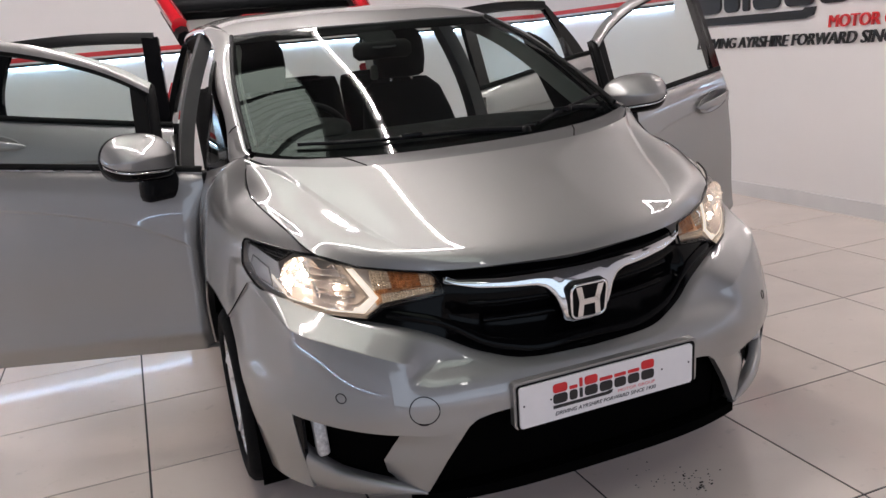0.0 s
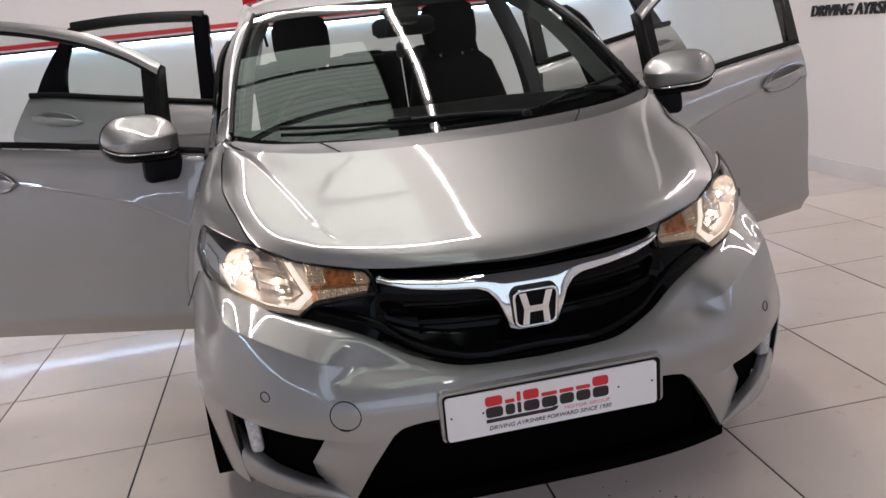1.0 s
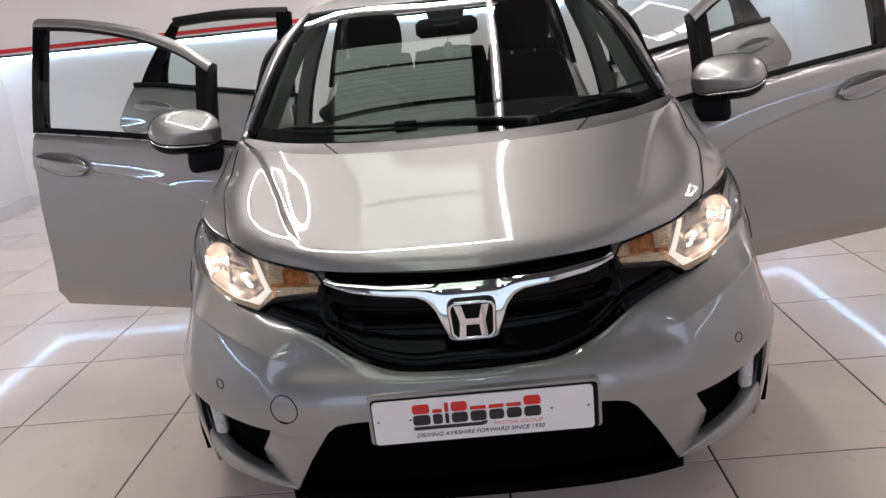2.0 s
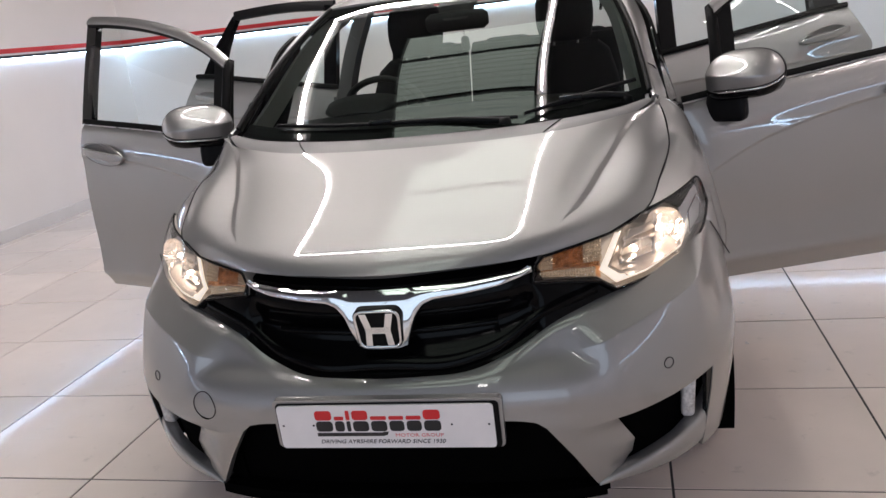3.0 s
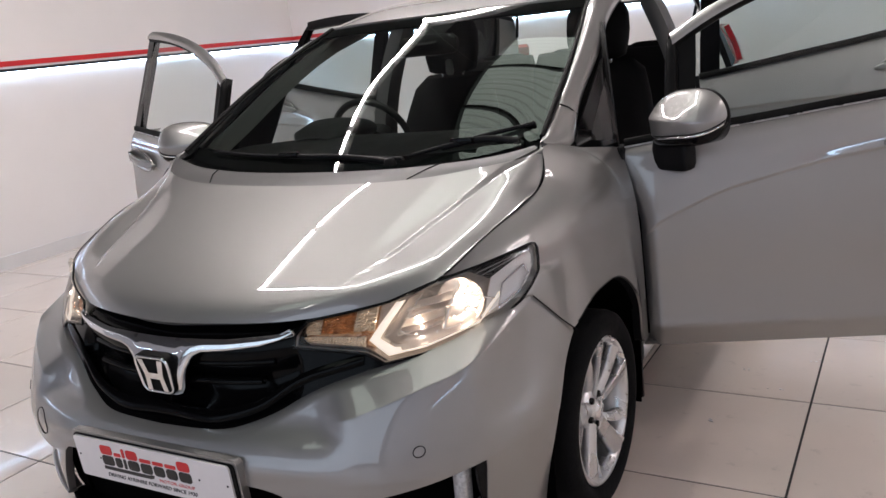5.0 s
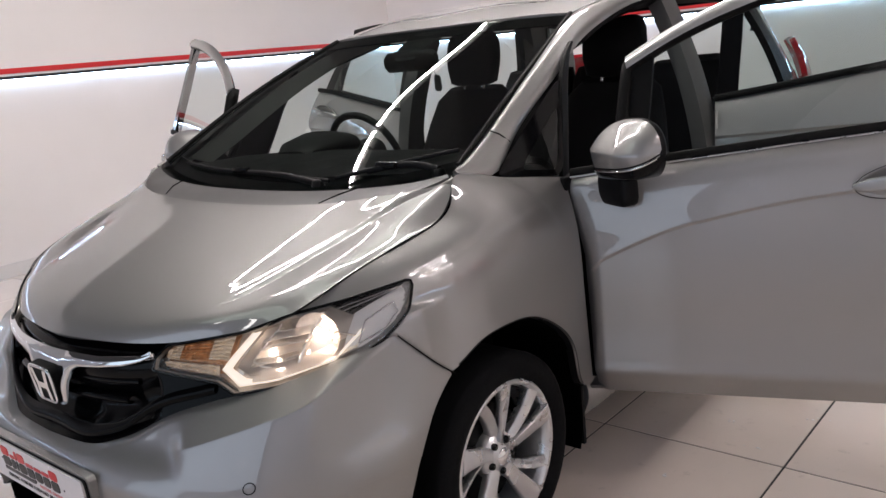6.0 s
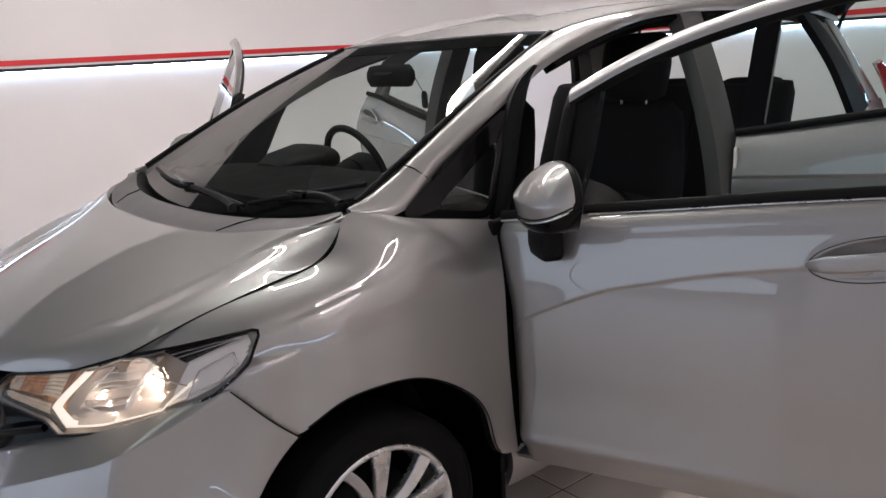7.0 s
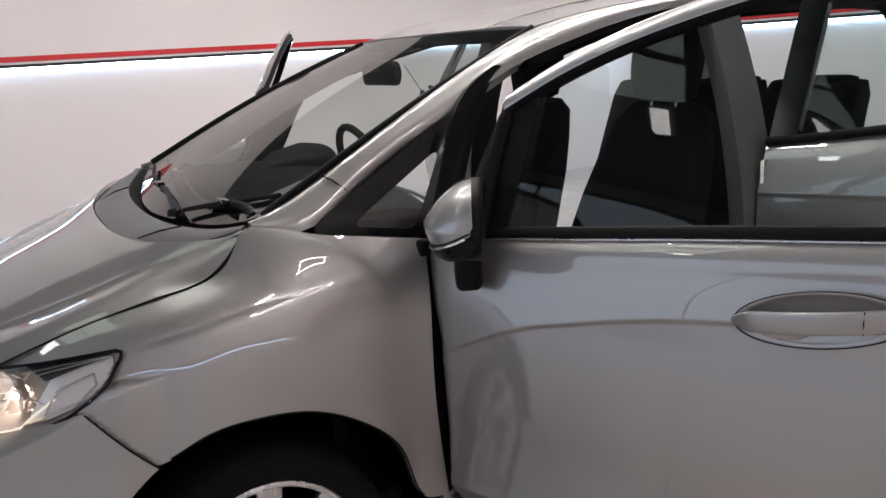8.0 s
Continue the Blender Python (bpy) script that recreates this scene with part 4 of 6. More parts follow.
lamp_part("corner_reflector", sheet(lamp_grid(0.716, 0.778, -0.016, 16, 8, 0.012), 0.004, OUT), CLEARPART, "clear corner marker")
mark = lamp_line(np.array([(0.735, 0.700), (0.735, 0.745), (0.762, 0.772), (0.773, 0.752), (0.766, 0.722), (0.735, 0.700)]), -0.010, 8)
lamp_part("marker_rim", tube(mark, 0.0022, 6), CHROME)
# main reflector bowl with its bulb
def dish(profile, n, tilt, seed):
    """A reflector dish of flat facets, each a little out of true."""
    r_ = random.Random(seed)
    geo = Geo()
    for k in range(n):
        for (r0, h0), (r1, h1) in zip(profile, profile[1:]):
            q = [(r0, h0, k), (r1, h1, k), (r1, h1, k + 1), (r0, h0, k + 1)]
            geo.add([(r * math.cos(2 * math.pi * a / n), r * math.sin(2 * math.pi * a / n), h + r_.uniform(-tilt, tilt)) for r, h, a in q], [(0, 1, 2, 3)], True)
    return geo


m = Matrix.Translation(nose(0.678, 0.727, -0.054)[:]) @ Vector((0.42, -1, 0.05)).to_track_quat("Z", "Y").to_matrix().to_4x4()
bowl = dish([(0.006, 0.0), (0.018, 0.002), (0.031, 0.008), (0.042, 0.018), (0.050, 0.030), (0.053, 0.038)], 24, 0.0016, 3).move(m)
lamp_part("reflector_bowl", bowl, REFLECTOR, "faceted reflector bowl")
lamp_part("bulb", lathe([(0.0, 0.030), (0.004, 0.029), (0.0065, 0.022), (0.005, 0.008), (0, 0.003)], (0, 0, 0), 16, 2).move(m), BULB, "glowing warm bulb")
m2 = nose(0.603, 0.700, -0.030)
lamp_part("side_bulb", rings([(m2, (0.004, 0, 0), (0, 0, 0.004)), (m2 - np.array((0, 0.010, 0)), (0.005, 0, 0), (0, 0, 0.005)), (m2 - np.array((0, 0.016, 0)), (0.002, 0, 0), (0, 0, 0.002))], 10, 2), BULB, "small glowing side bulb")
# stepped reflector between the bowl and the chevron, in horizontal vanes
r_ = random.Random(21)
for k in range(6):
    xs = np.linspace(0.556 + 0.004 * k, 0.662 - 0.003 * abs(k - 3), 12)
    z0 = 0.664 + 0.0155 * k + 0.14 * (xs - 0.60)
    wave = 0.004 * np.sin(xs * 90 + 1.7 * k)
    vane = np.array([nose(xs, z0, -0.026 + wave), nose(xs, z0 + 0.007, -0.036 + wave), nose(xs, z0 + 0.0145, -0.050 + wave * 0.5)])
    lamp_part("reflector_vane", sheet(vane, 0.002, OUT), REFLECTOR if k % 2 else REFLECTWARM)
post = np.array([lamp_line(np.array([(x + 0.008, 0.770), (x - 0.004, 0.720), (x - 0.010, 0.668)]), l) for x, l in ((0.650, -0.040), (0.655, -0.026), (0.661, -0.026), (0.666, -0.042))])
lamp_part("divider_post", sheet(post, 0.003, OUT), REFLECTOR)
xs = np.linspace(0.545, 0.735, 24)
zl = np.interp(xs, HBX, HBOT) + 0.020
steps = np.where(np.arange(24) % 2, 0.003, 0.0)
shelf = np.array([nose(xs, zl - 0.004, -0.010), nose(xs, zl + 0.008 + steps, -0.024), nose(xs, zl + 0.018, -0.046)])
lamp_part("inner_shelf", sheet(shelf, 0.003, (0.3, -0.5, 1)), REFLECTWARM, "ribbed inner shelf")
lamp_part("stay", tube(lamp_line(np.array([(0.668, 0.742), (0.732, 0.716)]), -0.016), 0.0024, 6), REFLECTOR)
# light guide: a broad chevron beside the indicator, thin along the lower edge and up to the corner
outer = np.array([(0.549, 0.746), (0.507, 0.675), (0.546, 0.638), (0.590, 0.643), (0.619, 0.647), (0.708, 0.675), (0.738, 0.728)])
inner = np.array([(0.566, 0.746), (0.528, 0.677), (0.556, 0.655), (0.594, 0.6485), (0.619, 0.6515), (0.706, 0.679), (0.734, 0.729)])
lamp_part("light_guide", sheet(np.array([lamp_line(outer, -0.014, 8), lamp_line(outer * 0.6 + inner * 0.4, -0.008, 8), lamp_line(inner, -0.016, 8)]), 0.004, OUT), GUIDE, "glowing light guide")
in2 = np.array([(0.572, 0.748), (0.535, 0.678), (0.560, 0.660), (0.590, 0.657)])
in3 = np.array([(0.594, 0.752), (0.560, 0.684), (0.574, 0.672), (0.596, 0.668)])
lamp_part("inner_chevron", sheet(np.array([lamp_line(in2, -0.020, 8), lamp_line(in2 * 0.4 + in3 * 0.6, -0.030, 8), lamp_line(in3, -0.034, 8)]), 0.004, OUT), CHEVRON, "satin bronze inner chevron")
lamp_part("guide_rim", tube(lamp_line(in3 + np.array((0.003, 0.002)), -0.030, 8), 0.0022, 5), REFLECTOR)
# chrome lines in the dark wedge
for k in (0.28, 0.55):
    ln = up * (1 - k) + dn * k
    lamp_part("finisher_line", tube(nose(ln[:, 0], ln[:, 1], 0.0012), 0.0012, 5), CHROME)
# indicator: cells of amber and pale gold behind the lens
both_sides("indicator", sheet(lamp_grid(0.362, 0.516, -0.040, 18, 6, 0.004), 0.006, (0.3, -1, 0)), AMBERCELL, headlamps[0], "ribbed amber indicator", headlamps[1])


def cells(x0, x1, nx, nz, k0, k1, lift, seed):
    """Rows of small pillow cells between two shares of the lamp's height."""
    r_ = random.Random(seed)
    geo = Geo()
    for i in range(nx):
        for j in range(nz):
            a, e = x0 + (x1 - x0) * i / nx, x0 + (x1 - x0) * (i + 1) / nx
            v = []
            for x, kk in ((a, j), (e, j), (e, j + 1), (a, j + 1)):
                k = k0 + (k1 - k0) * kk / nz
                zt, zb = np.interp(x, HX, HTOP) - 0.007, np.interp(x, HBX, HBOT) + 0.007
                v.append(nose(x, zb + (zt - zb) * k, lift))
            c = sum(v) / 4
            c = c + np.array((r_.uniform(-0.0012, 0.0012), -0.0040 - r_.uniform(0, 0.0015), r_.uniform(-0.0012, 0.0012)))
            geo.add(v + [c], [(0, 1, 4), (1, 2, 4), (2, 3, 4), (3, 0, 4)], True)
    return geo


both_sides("amber_cells", cells(0.402, 0.472, 11, 6, 0.34, 0.96, -0.026, 5), AMBERCELL, headlamps[0], "amber cells", headlamps[1])
both_sides("pale_cells", cells(0.366, 0.500, 20, 3, 0.0, 0.30, -0.018, 6), PALECELL, headlamps[0], "pale gold cells", headlamps[1])
both_sides("pale_cells", cells(0.472, 0.516, 7, 6, 0.44, 1.0, -0.018, 7), PALECELL, headlamps[0], "pale gold cells", headlamps[1])
both_sides("pale_cells", cells(0.368, 0.402, 6, 5, 0.34, 1.0, -0.022, 8), PALECELL, headlamps[0], "pale gold cells", headlamps[1])
both_sides("amber_cells", cells(0.486, 0.512, 4, 2, 0.30, 0.46, -0.022, 9), AMBERCELL, headlamps[0], "amber cells", headlamps[1])

# ---- roof and pillars ----
roof = loft([
    [(0, 1.688, 1.388), (0, 1.80, 1.420), (0, 2.20, 1.485), (0, 2.70, 1.508), (0, 3.20, 1.488), (0, 3.50, 1.455)],
    [(0.30, 1.692, 1.388), (0.30, 1.80, 1.417), (0.30, 2.20, 1.479), (0.30, 2.70, 1.502), (0.30, 3.20, 1.482), (0.29, 3.50, 1.45)],
    [(0.49, 1.703, 1.386), (0.495, 1.80, 1.410), (0.50, 2.20, 1.463), (0.50, 2.70, 1.486), (0.49, 3.20, 1.466), (0.47, 3.50, 1.43)],
    [(0.556, 1.712, 1.382), (0.556, 1.80, 1.400), (0.556, 2.20, 1.449), (0.556, 2.70, 1.470), (0.546, 3.20, 1.450), (0.53, 3.50, 1.41)],
], 40, 40, True)
roof_part = part("roof", sheet(roof, 0.012, (0, 0, 1)), PAINT, car, "silver roof")
part("headlining", sheet(roof - np.array((0, 0, 0.035)), 0.01, (0, 0, -1)), HEADLINER, roof_part)

pillar = loft([
    [(0.676, 0.868, 1.003), (0.672, 0.92, 1.022), (0.655, 1.08, 1.098), (0.630, 1.32, 1.222), (0.592, 1.55, 1.325), (0.556, 1.715, 1.382),
     (0.560, 2.00, 1.428), (0.558, 2.60, 1.466), (0.548, 3.20, 1.450), (0.53, 3.48, 1.412)],
    [(0.686, 0.872, 0.999), (0.698, 0.945, 1.002), (0.688, 1.085, 1.072), (0.664, 1.33, 1.205), (0.630, 1.56, 1.308), (0.600, 1.73, 1.362),
     (0.594, 2.00, 1.416), (0.590, 2.60, 1.453), (0.582, 3.20, 1.436), (0.562, 3.48, 1.398)],
    [(0.692, 0.874, 0.992), (0.725, 0.965, 0.975), (0.710, 1.085, 1.034), (0.688, 1.36, 1.190), (0.655, 1.58, 1.288), (0.628, 1.76, 1.338),
     (0.612, 2.00, 1.392), (0.606, 2.60, 1.430), (0.600, 3.20, 1.412), (0.580, 3.48, 1.372)],
], 60, 13)
# both long edges are rounded tightly, the face between them is flatter
pn = normals(pillar)
pn *= np.sign((pn * np.array((0.6, -0.2, 0.8))).sum(-1).mean())
pillar = pillar + pn * (0.0045 * np.array([-1.0, -0.1, 0.55, 0.8, 0.7, 0.5, 0.4, 0.5, 0.7, 0.8, 0.55, -0.1, -1.0]))[:, None, None]
pill = both_sides("roof_rail", sheet(pillar, 0.02, (1, 0, 0.8)), PAINT, car, "silver screen pillar and roof rail")
# black inner frame of the door opening, under the rail
frame_in = loft([[p + np.array((-0.012, 0.03, -0.012)) for p in pillar[-1][18::4]], [p + np.array((-0.06, 0.035, -0.035)) for p in pillar[-1][18::4]]], 40, 4)
both_sides("door_seal", sheet(frame_in, 0.02, (1, 0, -0.4)), SEAL, pill[0], "", pill[1])
trim_a = loft([[p + np.array((-0.03, 0.02, -0.02)) for p in pillar[0][2:24:3]], [p + np.array((-0.05, 0.10, -0.05)) for p in pillar[0][2:24:3]]], 24, 4)
both_sides("pillar_trim", sheet(trim_a, 0.015, (-1, 0, 0.1)), GREYTRIM, pill[0], "", pill[1])
both_sides("pillar_seam", tube([(0.672, 1.045, 1.082), (0.690, 1.065, 1.070), (0.706, 1.088, 1.046)], 0.002, 5), SEAL, pill[0], "", pill[1])

# quarter light: triangular fixed pane in a black frame


def between(a, b, k):
    return tuple(np.array(a) * (1 - k) + np.array(b) * k)


def loop3(pts, n=40):
    """A closed smooth-cornered loop through straight sides."""
    out = []
    for k in range(len(pts)):
        p0, p1, p2 = (np.array(pts[(k + d) % len(pts)], float) for d in (-1, 0, 1))
        a, e = p1 + (p0 - p1) * 0.16, p1 + (p2 - p1) * 0.16
        out += [a * (1 - s) ** 2 + 2 * p1 * s * (1 - s) + e * s**2 for s in np.linspace(0, 1, 7)]
    return np.array(out)


qo = loop3([(0.726, 0.972, 0.970), (0.776, 1.238, 0.928), (0.700, 1.385, 1.205)])
qi = loop3([(0.742, 1.075, 0.972), (0.768, 1.222, 0.948), (0.716, 1.325, 1.120)])
q2 = np.array([np.r_[qo, qo[:1]], np.r_[qo * 0.5 + qi * 0.5, qo[:1] * 0.5 + qi[:1] * 0.5], np.r_[qi, qi[:1]]])
both_sides("quarter_frame", sheet(q2, 0.004, (1, 0, 0.3)), GLOSSBLACK, pill[0], "black border of the quarter light", pill[1])
mid = qi.mean(0)
both_sides("quarter_glass", sheet(np.array([np.r_[qi, qi[:1]] * k + mid * (1 - k) for k in (1.0, 0.6, 0.2, 0.02)]), 0.0, (1, 0, 0.3)), SIDEGLASS, pill[0], "small clear pane", pill[1])
qp = spline([(0.772, 1.236, 0.915), (0.735, 1.315, 1.07), (0.694, 1.41, 1.232), (0.660, 1.52, 1.292)], 14)
ease = np.r_[np.ones(9), np.linspace(0.95, 0.35, len(qp) - 9)][:, None]
both_sides("quarter_post", sheet(np.array([qp + ease * np.array(q) for q in ((0.004, -0.004, 0), (-0.002, 0.03, -0.006), (-0.03, 0.085, -0.010), (-0.07, 0.10, -0.02))]), 0.012, (1, 0.2, 0)), SEAL, pill[0], "", pill[1])
both_sides("hinge_post", box(0.66, 0.79, 1.215, 1.30, 0.30, 0.925, 0.01), BLACK, pill[0], "", pill[1])

# B pillars, sills, rear body
bp = loft([[(0.795, 2.245, 0.30), (0.800, 2.250, 0.60), (0.775, 2.255, 0.92), (0.690, 2.27, 1.22), (0.596, 2.29, 1.43)],
           [(0.800, 2.325, 0.30), (0.805, 2.325, 0.60), (0.780, 2.325, 0.92), (0.696, 2.335, 1.22), (0.600, 2.355, 1.432)],
           [(0.795, 2.40, 0.30), (0.800, 2.395, 0.60), (0.775, 2.385, 0.92), (0.690, 2.395, 1.22), (0.596, 2.41, 1.434)]], 24, 10)
both_sides("centre_pillar", sheet(bp, 0.06, (1, 0, 0)), PILLARTRIM, car, "dark grey centre pillar")
sill = loft([[(0.74, 1.22, 0.34), (0.74, 2.2, 0.34), (0.74, 3.0, 0.35)], [(0.80, 1.22, 0.335), (0.80, 2.2, 0.335), (0.80, 3.0, 0.345)],
             [(0.825, 1.22, 0.29), (0.825, 2.2, 0.29), (0.825, 3.0, 0.30)], [(0.80, 1.22, 0.20), (0.80, 2.2, 0.20), (0.80, 3.0, 0.21)]], 16, 12)
both_sides("sill", sheet(sill, 0.02, (1, 0, 0)), PAINT, car, "silver door sill")
a = np.linspace(radians(180), 0, 24)
qtop = [(0.745, 3.28, 0.99), (0.733, 3.36, 1.01), (0.715, 3.45, 1.03), (0.66, 3.75, 1.03)]
qmid = [(0.838, 3.25, 0.72), (0.840, 3.34, 0.72), (0.835, 3.45, 0.72), (0.76, 3.82, 0.72)]
qlow = [(0.842, 3.06, 0.49), (0.848, 3.18, 0.59), (0.848, 3.45, 0.62), (0.80, 3.86, 0.40)]
quarter = loft([qtop, [between(a_, b_, 0.5) for a_, b_ in zip(qtop, qmid)], qmid, qlow], 24, 20)
rq = both_sides("rear_quarter", sheet(quarter, 0.02, (1, 0, 0.2)), PAINT, car, "silver rear quarter panel")
# C pillar with dark glass and tail lamp
cq = loft([[(0.742, 3.30, 0.995), (0.716, 3.48, 1.025), (0.67, 3.70, 1.035)], [(0.66, 3.24, 1.20), (0.64, 3.42, 1.22), (0.60, 3.62, 1.21)],
           [(0.600, 3.12, 1.395), (0.585, 3.30, 1.385), (0.56, 3.48, 1.362)]], 16, 14)
both_sides("rear_side_glass", sheet(cq, 0.006, (1, 0, 0.3)), REARGLASS, rq[0], "dark rear quarter window", rq[1])
ct = loft([[(0.752, 3.285, 0.99), (0.690, 3.215, 1.20), (0.612, 3.095, 1.405)], [(0.748, 3.35, 1.00), (0.686, 3.28, 1.20), (0.608, 3.15, 1.405)],
           [(0.742, 3.43, 1.02), (0.680, 3.35, 1.20), (0.604, 3.21, 1.395)]], 14, 10)
both_sides("rear_opening_trim", sheet(ct, 0.03, (1, 0, 0.3), 0.003), BLACK, rq[0], "black trim of the rear door opening", rq[1])
dp = loft([[(0.700, 3.50, 1.030), (0.640, 3.46, 1.20), (0.575, 3.36, 1.385)], [(0.690, 3.62, 1.035), (0.625, 3.56, 1.20), (0.566, 3.45, 1.375)],
           [(0.64, 3.74, 1.035), (0.59, 3.65, 1.20), (0.535, 3.50, 1.375)]], 14, 10)
both_sides("rear_pillar", sheet(dp, 0.03, (1, 0.3, 0.3), 0.004), PAINT, rq[0], "silver rear pillar", rq[1])
tl = loft([[(0.725, 3.71, 1.0), (0.70, 3.73, 1.08), (0.655, 3.73, 1.19)], [(0.715, 3.83, 0.98), (0.69, 3.82, 1.08), (0.63, 3.79, 1.19)],
           [(0.65, 3.93, 0.96), (0.62, 3.90, 1.08), (0.59, 3.84, 1.19)]], 12, 10)
both_sides("tail_lamp", sheet(tl, 0.03, (1, 0.6, 0.2), 0.012), REDLENS, car, "red tail lamp")
part("rear_floor", box(-0.70, 0.70, 2.9, 3.75, 0.45, 0.55, 0.02), TRIM, car)
part("rear_bumper", box(-0.78, 0.78, 3.72, 3.92, 0.25, 0.60, 0.05), PAINT, car)
part("underbody", box(-0.70, 0.70, 0.30, 3.80, 0.16, 0.30, 0.02), BLACK, car)
part("engine_bay_floor", box(-0.45, 0.45, 0.35, 1.1, 0.30, 0.60, 0.02), DARK, car)
# arch liners
for yy in (AY, RY):
    t = np.linspace(radians(-20), radians(200), 24)
    lin = np.array([[(x, yy + 0.37 * math.cos(q), 0.262 + 0.37 * math.sin(q)) for q in t] for x in (0.55, 0.70, 0.83)])
    both_sides("arch_liner", sheet(lin, 0.004, (0, 0, -1)), DARK, car)
flap = np.array([[(0.66 + 0.17 * k, 1.165 + 0.02 * (1 - zz) + 0.02 * zz, 0.14 + 0.26 * zz) for k in (0, 0.5, 1)] for zz in (0, 0.5, 1)])
both_sides("mud_flap", sheet(flap, 0.012, (0, 1, 0)), BLACK, car, "black mud flap")

# open tailgate
gate = empty("tailgate", parent=car)
tagged(gate, "raised tailgate with red lamps and brake light")
TG = Matrix.Translation((0, 3.46, 1.43)) @ Euler((radians(26), 0, 0)).to_matrix().to_4x4()
frame_pts = [(-0.56, 0.02), (-0.60, 0.45), (-0.66, 0.62), (-0.62, 0.95), (0.62, 0.95), (0.66, 0.62), (0.60, 0.45), (0.56, 0.02)]
geo = Geo()
for p0, p1, w in ((frame_pts[0], frame_pts[1], 0.05), (frame_pts[6], frame_pts[7], 0.05)):
    geo2 = tube([(*p0, 0.0), (*p1, 0.0)], w, 8, 6)
    geo.add(geo2.v, geo2.f)
geo2 = box(-0.64, 0.64, 0.45, 0.95, -0.06, 0.05, 0.03)
geo.add(geo2.v, geo2.f)
geo2 = box(-0.56, 0.56, -0.01, 0.08, -0.03, 0.03, 0.012)
geo.add(geo2.v, geo2.f)
part("gate_shell", geo.move(TG), BLACK, gate)
part("gate_glass", box(-0.54, 0.54, 0.08, 0.46, 0.0, 0.006).move(TG), SIDEGLASS, gate)
part("spoiler", box(-0.54, 0.54, -0.03, 0.14, 0.03, 0.07, 0.02).move(TG), PAINT, gate)
part("brake_light", box(-0.21, 0.17, 0.06, 0.12, 0.065, 0.085, 0.008).move(TG), REDLENS, gate)
for sx in (-1, 1):
    part("gate_lamp", tube([(sx * 0.575, 0.10, 0.05), (sx * 0.63, 0.60, 0.05)], 0.05, 10, 6).move(TG), REDLENS, gate)
    part("gas_strut", tube([(sx * 0.52, 3.52, 1.25), (sx * 0.57, 3.72, 1.60)], 0.009, 8), BLACK, gate)

# ---- wheels ----
def wheel(cx, cy, turn):
    w = empty("wheel", parent=car)
    s = 1 if cx > 0 else -1
    tyre = lathe([(RIM - 0.005, 0.07), (RIM + 0.005, 0.083), (RIM + 0.03, 0.092), (TYRE - 0.02, 0.088), (TYRE - 0.004, 0.075), (TYRE, 0.06), (TYRE, -0.06), (TYRE - 0.01, -0.08),
                  (RIM, -0.09), (RIM - 0.005, -0.07)], (0, 0, 0))
    rim = lathe([(RIM, 0.074), (RIM - 0.006, 0.080), (RIM - 0.014, 0.076), (RIM - 0.022, 0.05), (RIM - 0.03, -0.07)], (0, 0, 0))
    disc = lathe([(0.0, 0.0), (0.13, 0.0), (0.13, 0.012), (0.0, 0.012)], (0, 0, 0), 32)
    hub = lathe([(0.0, 0.062), (0.026, 0.060), (0.032, 0.052), (0.060, 0.045), (0.066, 0.025), (0.066, -0.02)], (0, 0, 0), 40)
    m = pose(cx, cy, TYRE) @ pose(0, 0, 0, 0, 0, turn if s > 0 else turn + 180)
    mm = Matrix(m)
    part("tyre", tyre.move(mm), RUBBER, w, "black road tyre")
    part("rim", rim.move(mm), ALLOY, w, "silver alloy rim")
    part("hub", hub.move(mm), ALLOY, w)
    part("brake_disc", disc.move(mm), BLACK, w)
    part("backing", lathe([(0.0, -0.02), (RIM - 0.02, -0.02)], (0, 0, 0), 32).move(mm), DARK, w)
    part("centre_cap", lathe([(0.0, 0.067), (0.022, 0.066), (0.025, 0.060)], (0, 0, 0), 24).move(mm), CHROME, w)
    for k in range(5):
        for off, w0, w1, deep, twist in ((-13, 0.015, 0.030, 0.0, 10), (13, 0.010, 0.015, 0.012, 14)):
            a0, a1 = radians(72 * k + 90 + off * 0.7), radians(72 * k + 90 + off + twist)
            p0, p1 = np.array((math.cos(a0), math.sin(a0))), np.array((math.cos(a1), math.sin(a1)))
            secs = []
            for q in np.linspace(0, 1, 9):
                d = p1 * q + p0 * (1 - q)
                d /= np.linalg.norm(d)
                c = d * (0.040 + (RIM - 0.052) * q)
                tt = np.array((-d[1], d[0]))
                ww = w0 + (w1 - w0) * q**1.3
                lean = 0.006 * (1 if off < 0 else -1)
                secs.append(((0.042 + 0.026 * q - deep * (1 - 0.4 * q), *c), (lean, *(tt * ww)), (0.012, 0, 0)))
            part("spoke", rings(secs, 16, 7).move(mm), ALLOY, w)
        an = radians(72 * k + 54)
        part("wheel_nut", lathe([(0.0, 0.057), (0.009, 0.057), (0.0115, 0.035)], (0, 0.043 * math.cos(an), 0.043 * math.sin(an)), 8).move(mm), GLOSSBLACK, w)
    return w


wheel(0.754, AY, -1)
wheel(-0.754, AY, -1)
wheel(0.74, RY, 0)
wheel(-0.74, RY, 0)


# ---- doors, built shut and then swung open ----
def side(geo, sx):
    return geo if sx > 0 else mirrored(geo)


def recess_rim(x, y, z, half, high, rise):
    """An oval on the door's side, its long axis rising backwards."""
    q = np.linspace(0, 2 * math.pi, 48, endpoint=False)
    return np.stack([np.full(48, x), y + half * np.cos(q), z + high * np.sin(q) + rise * half * np.cos(q)], -1)


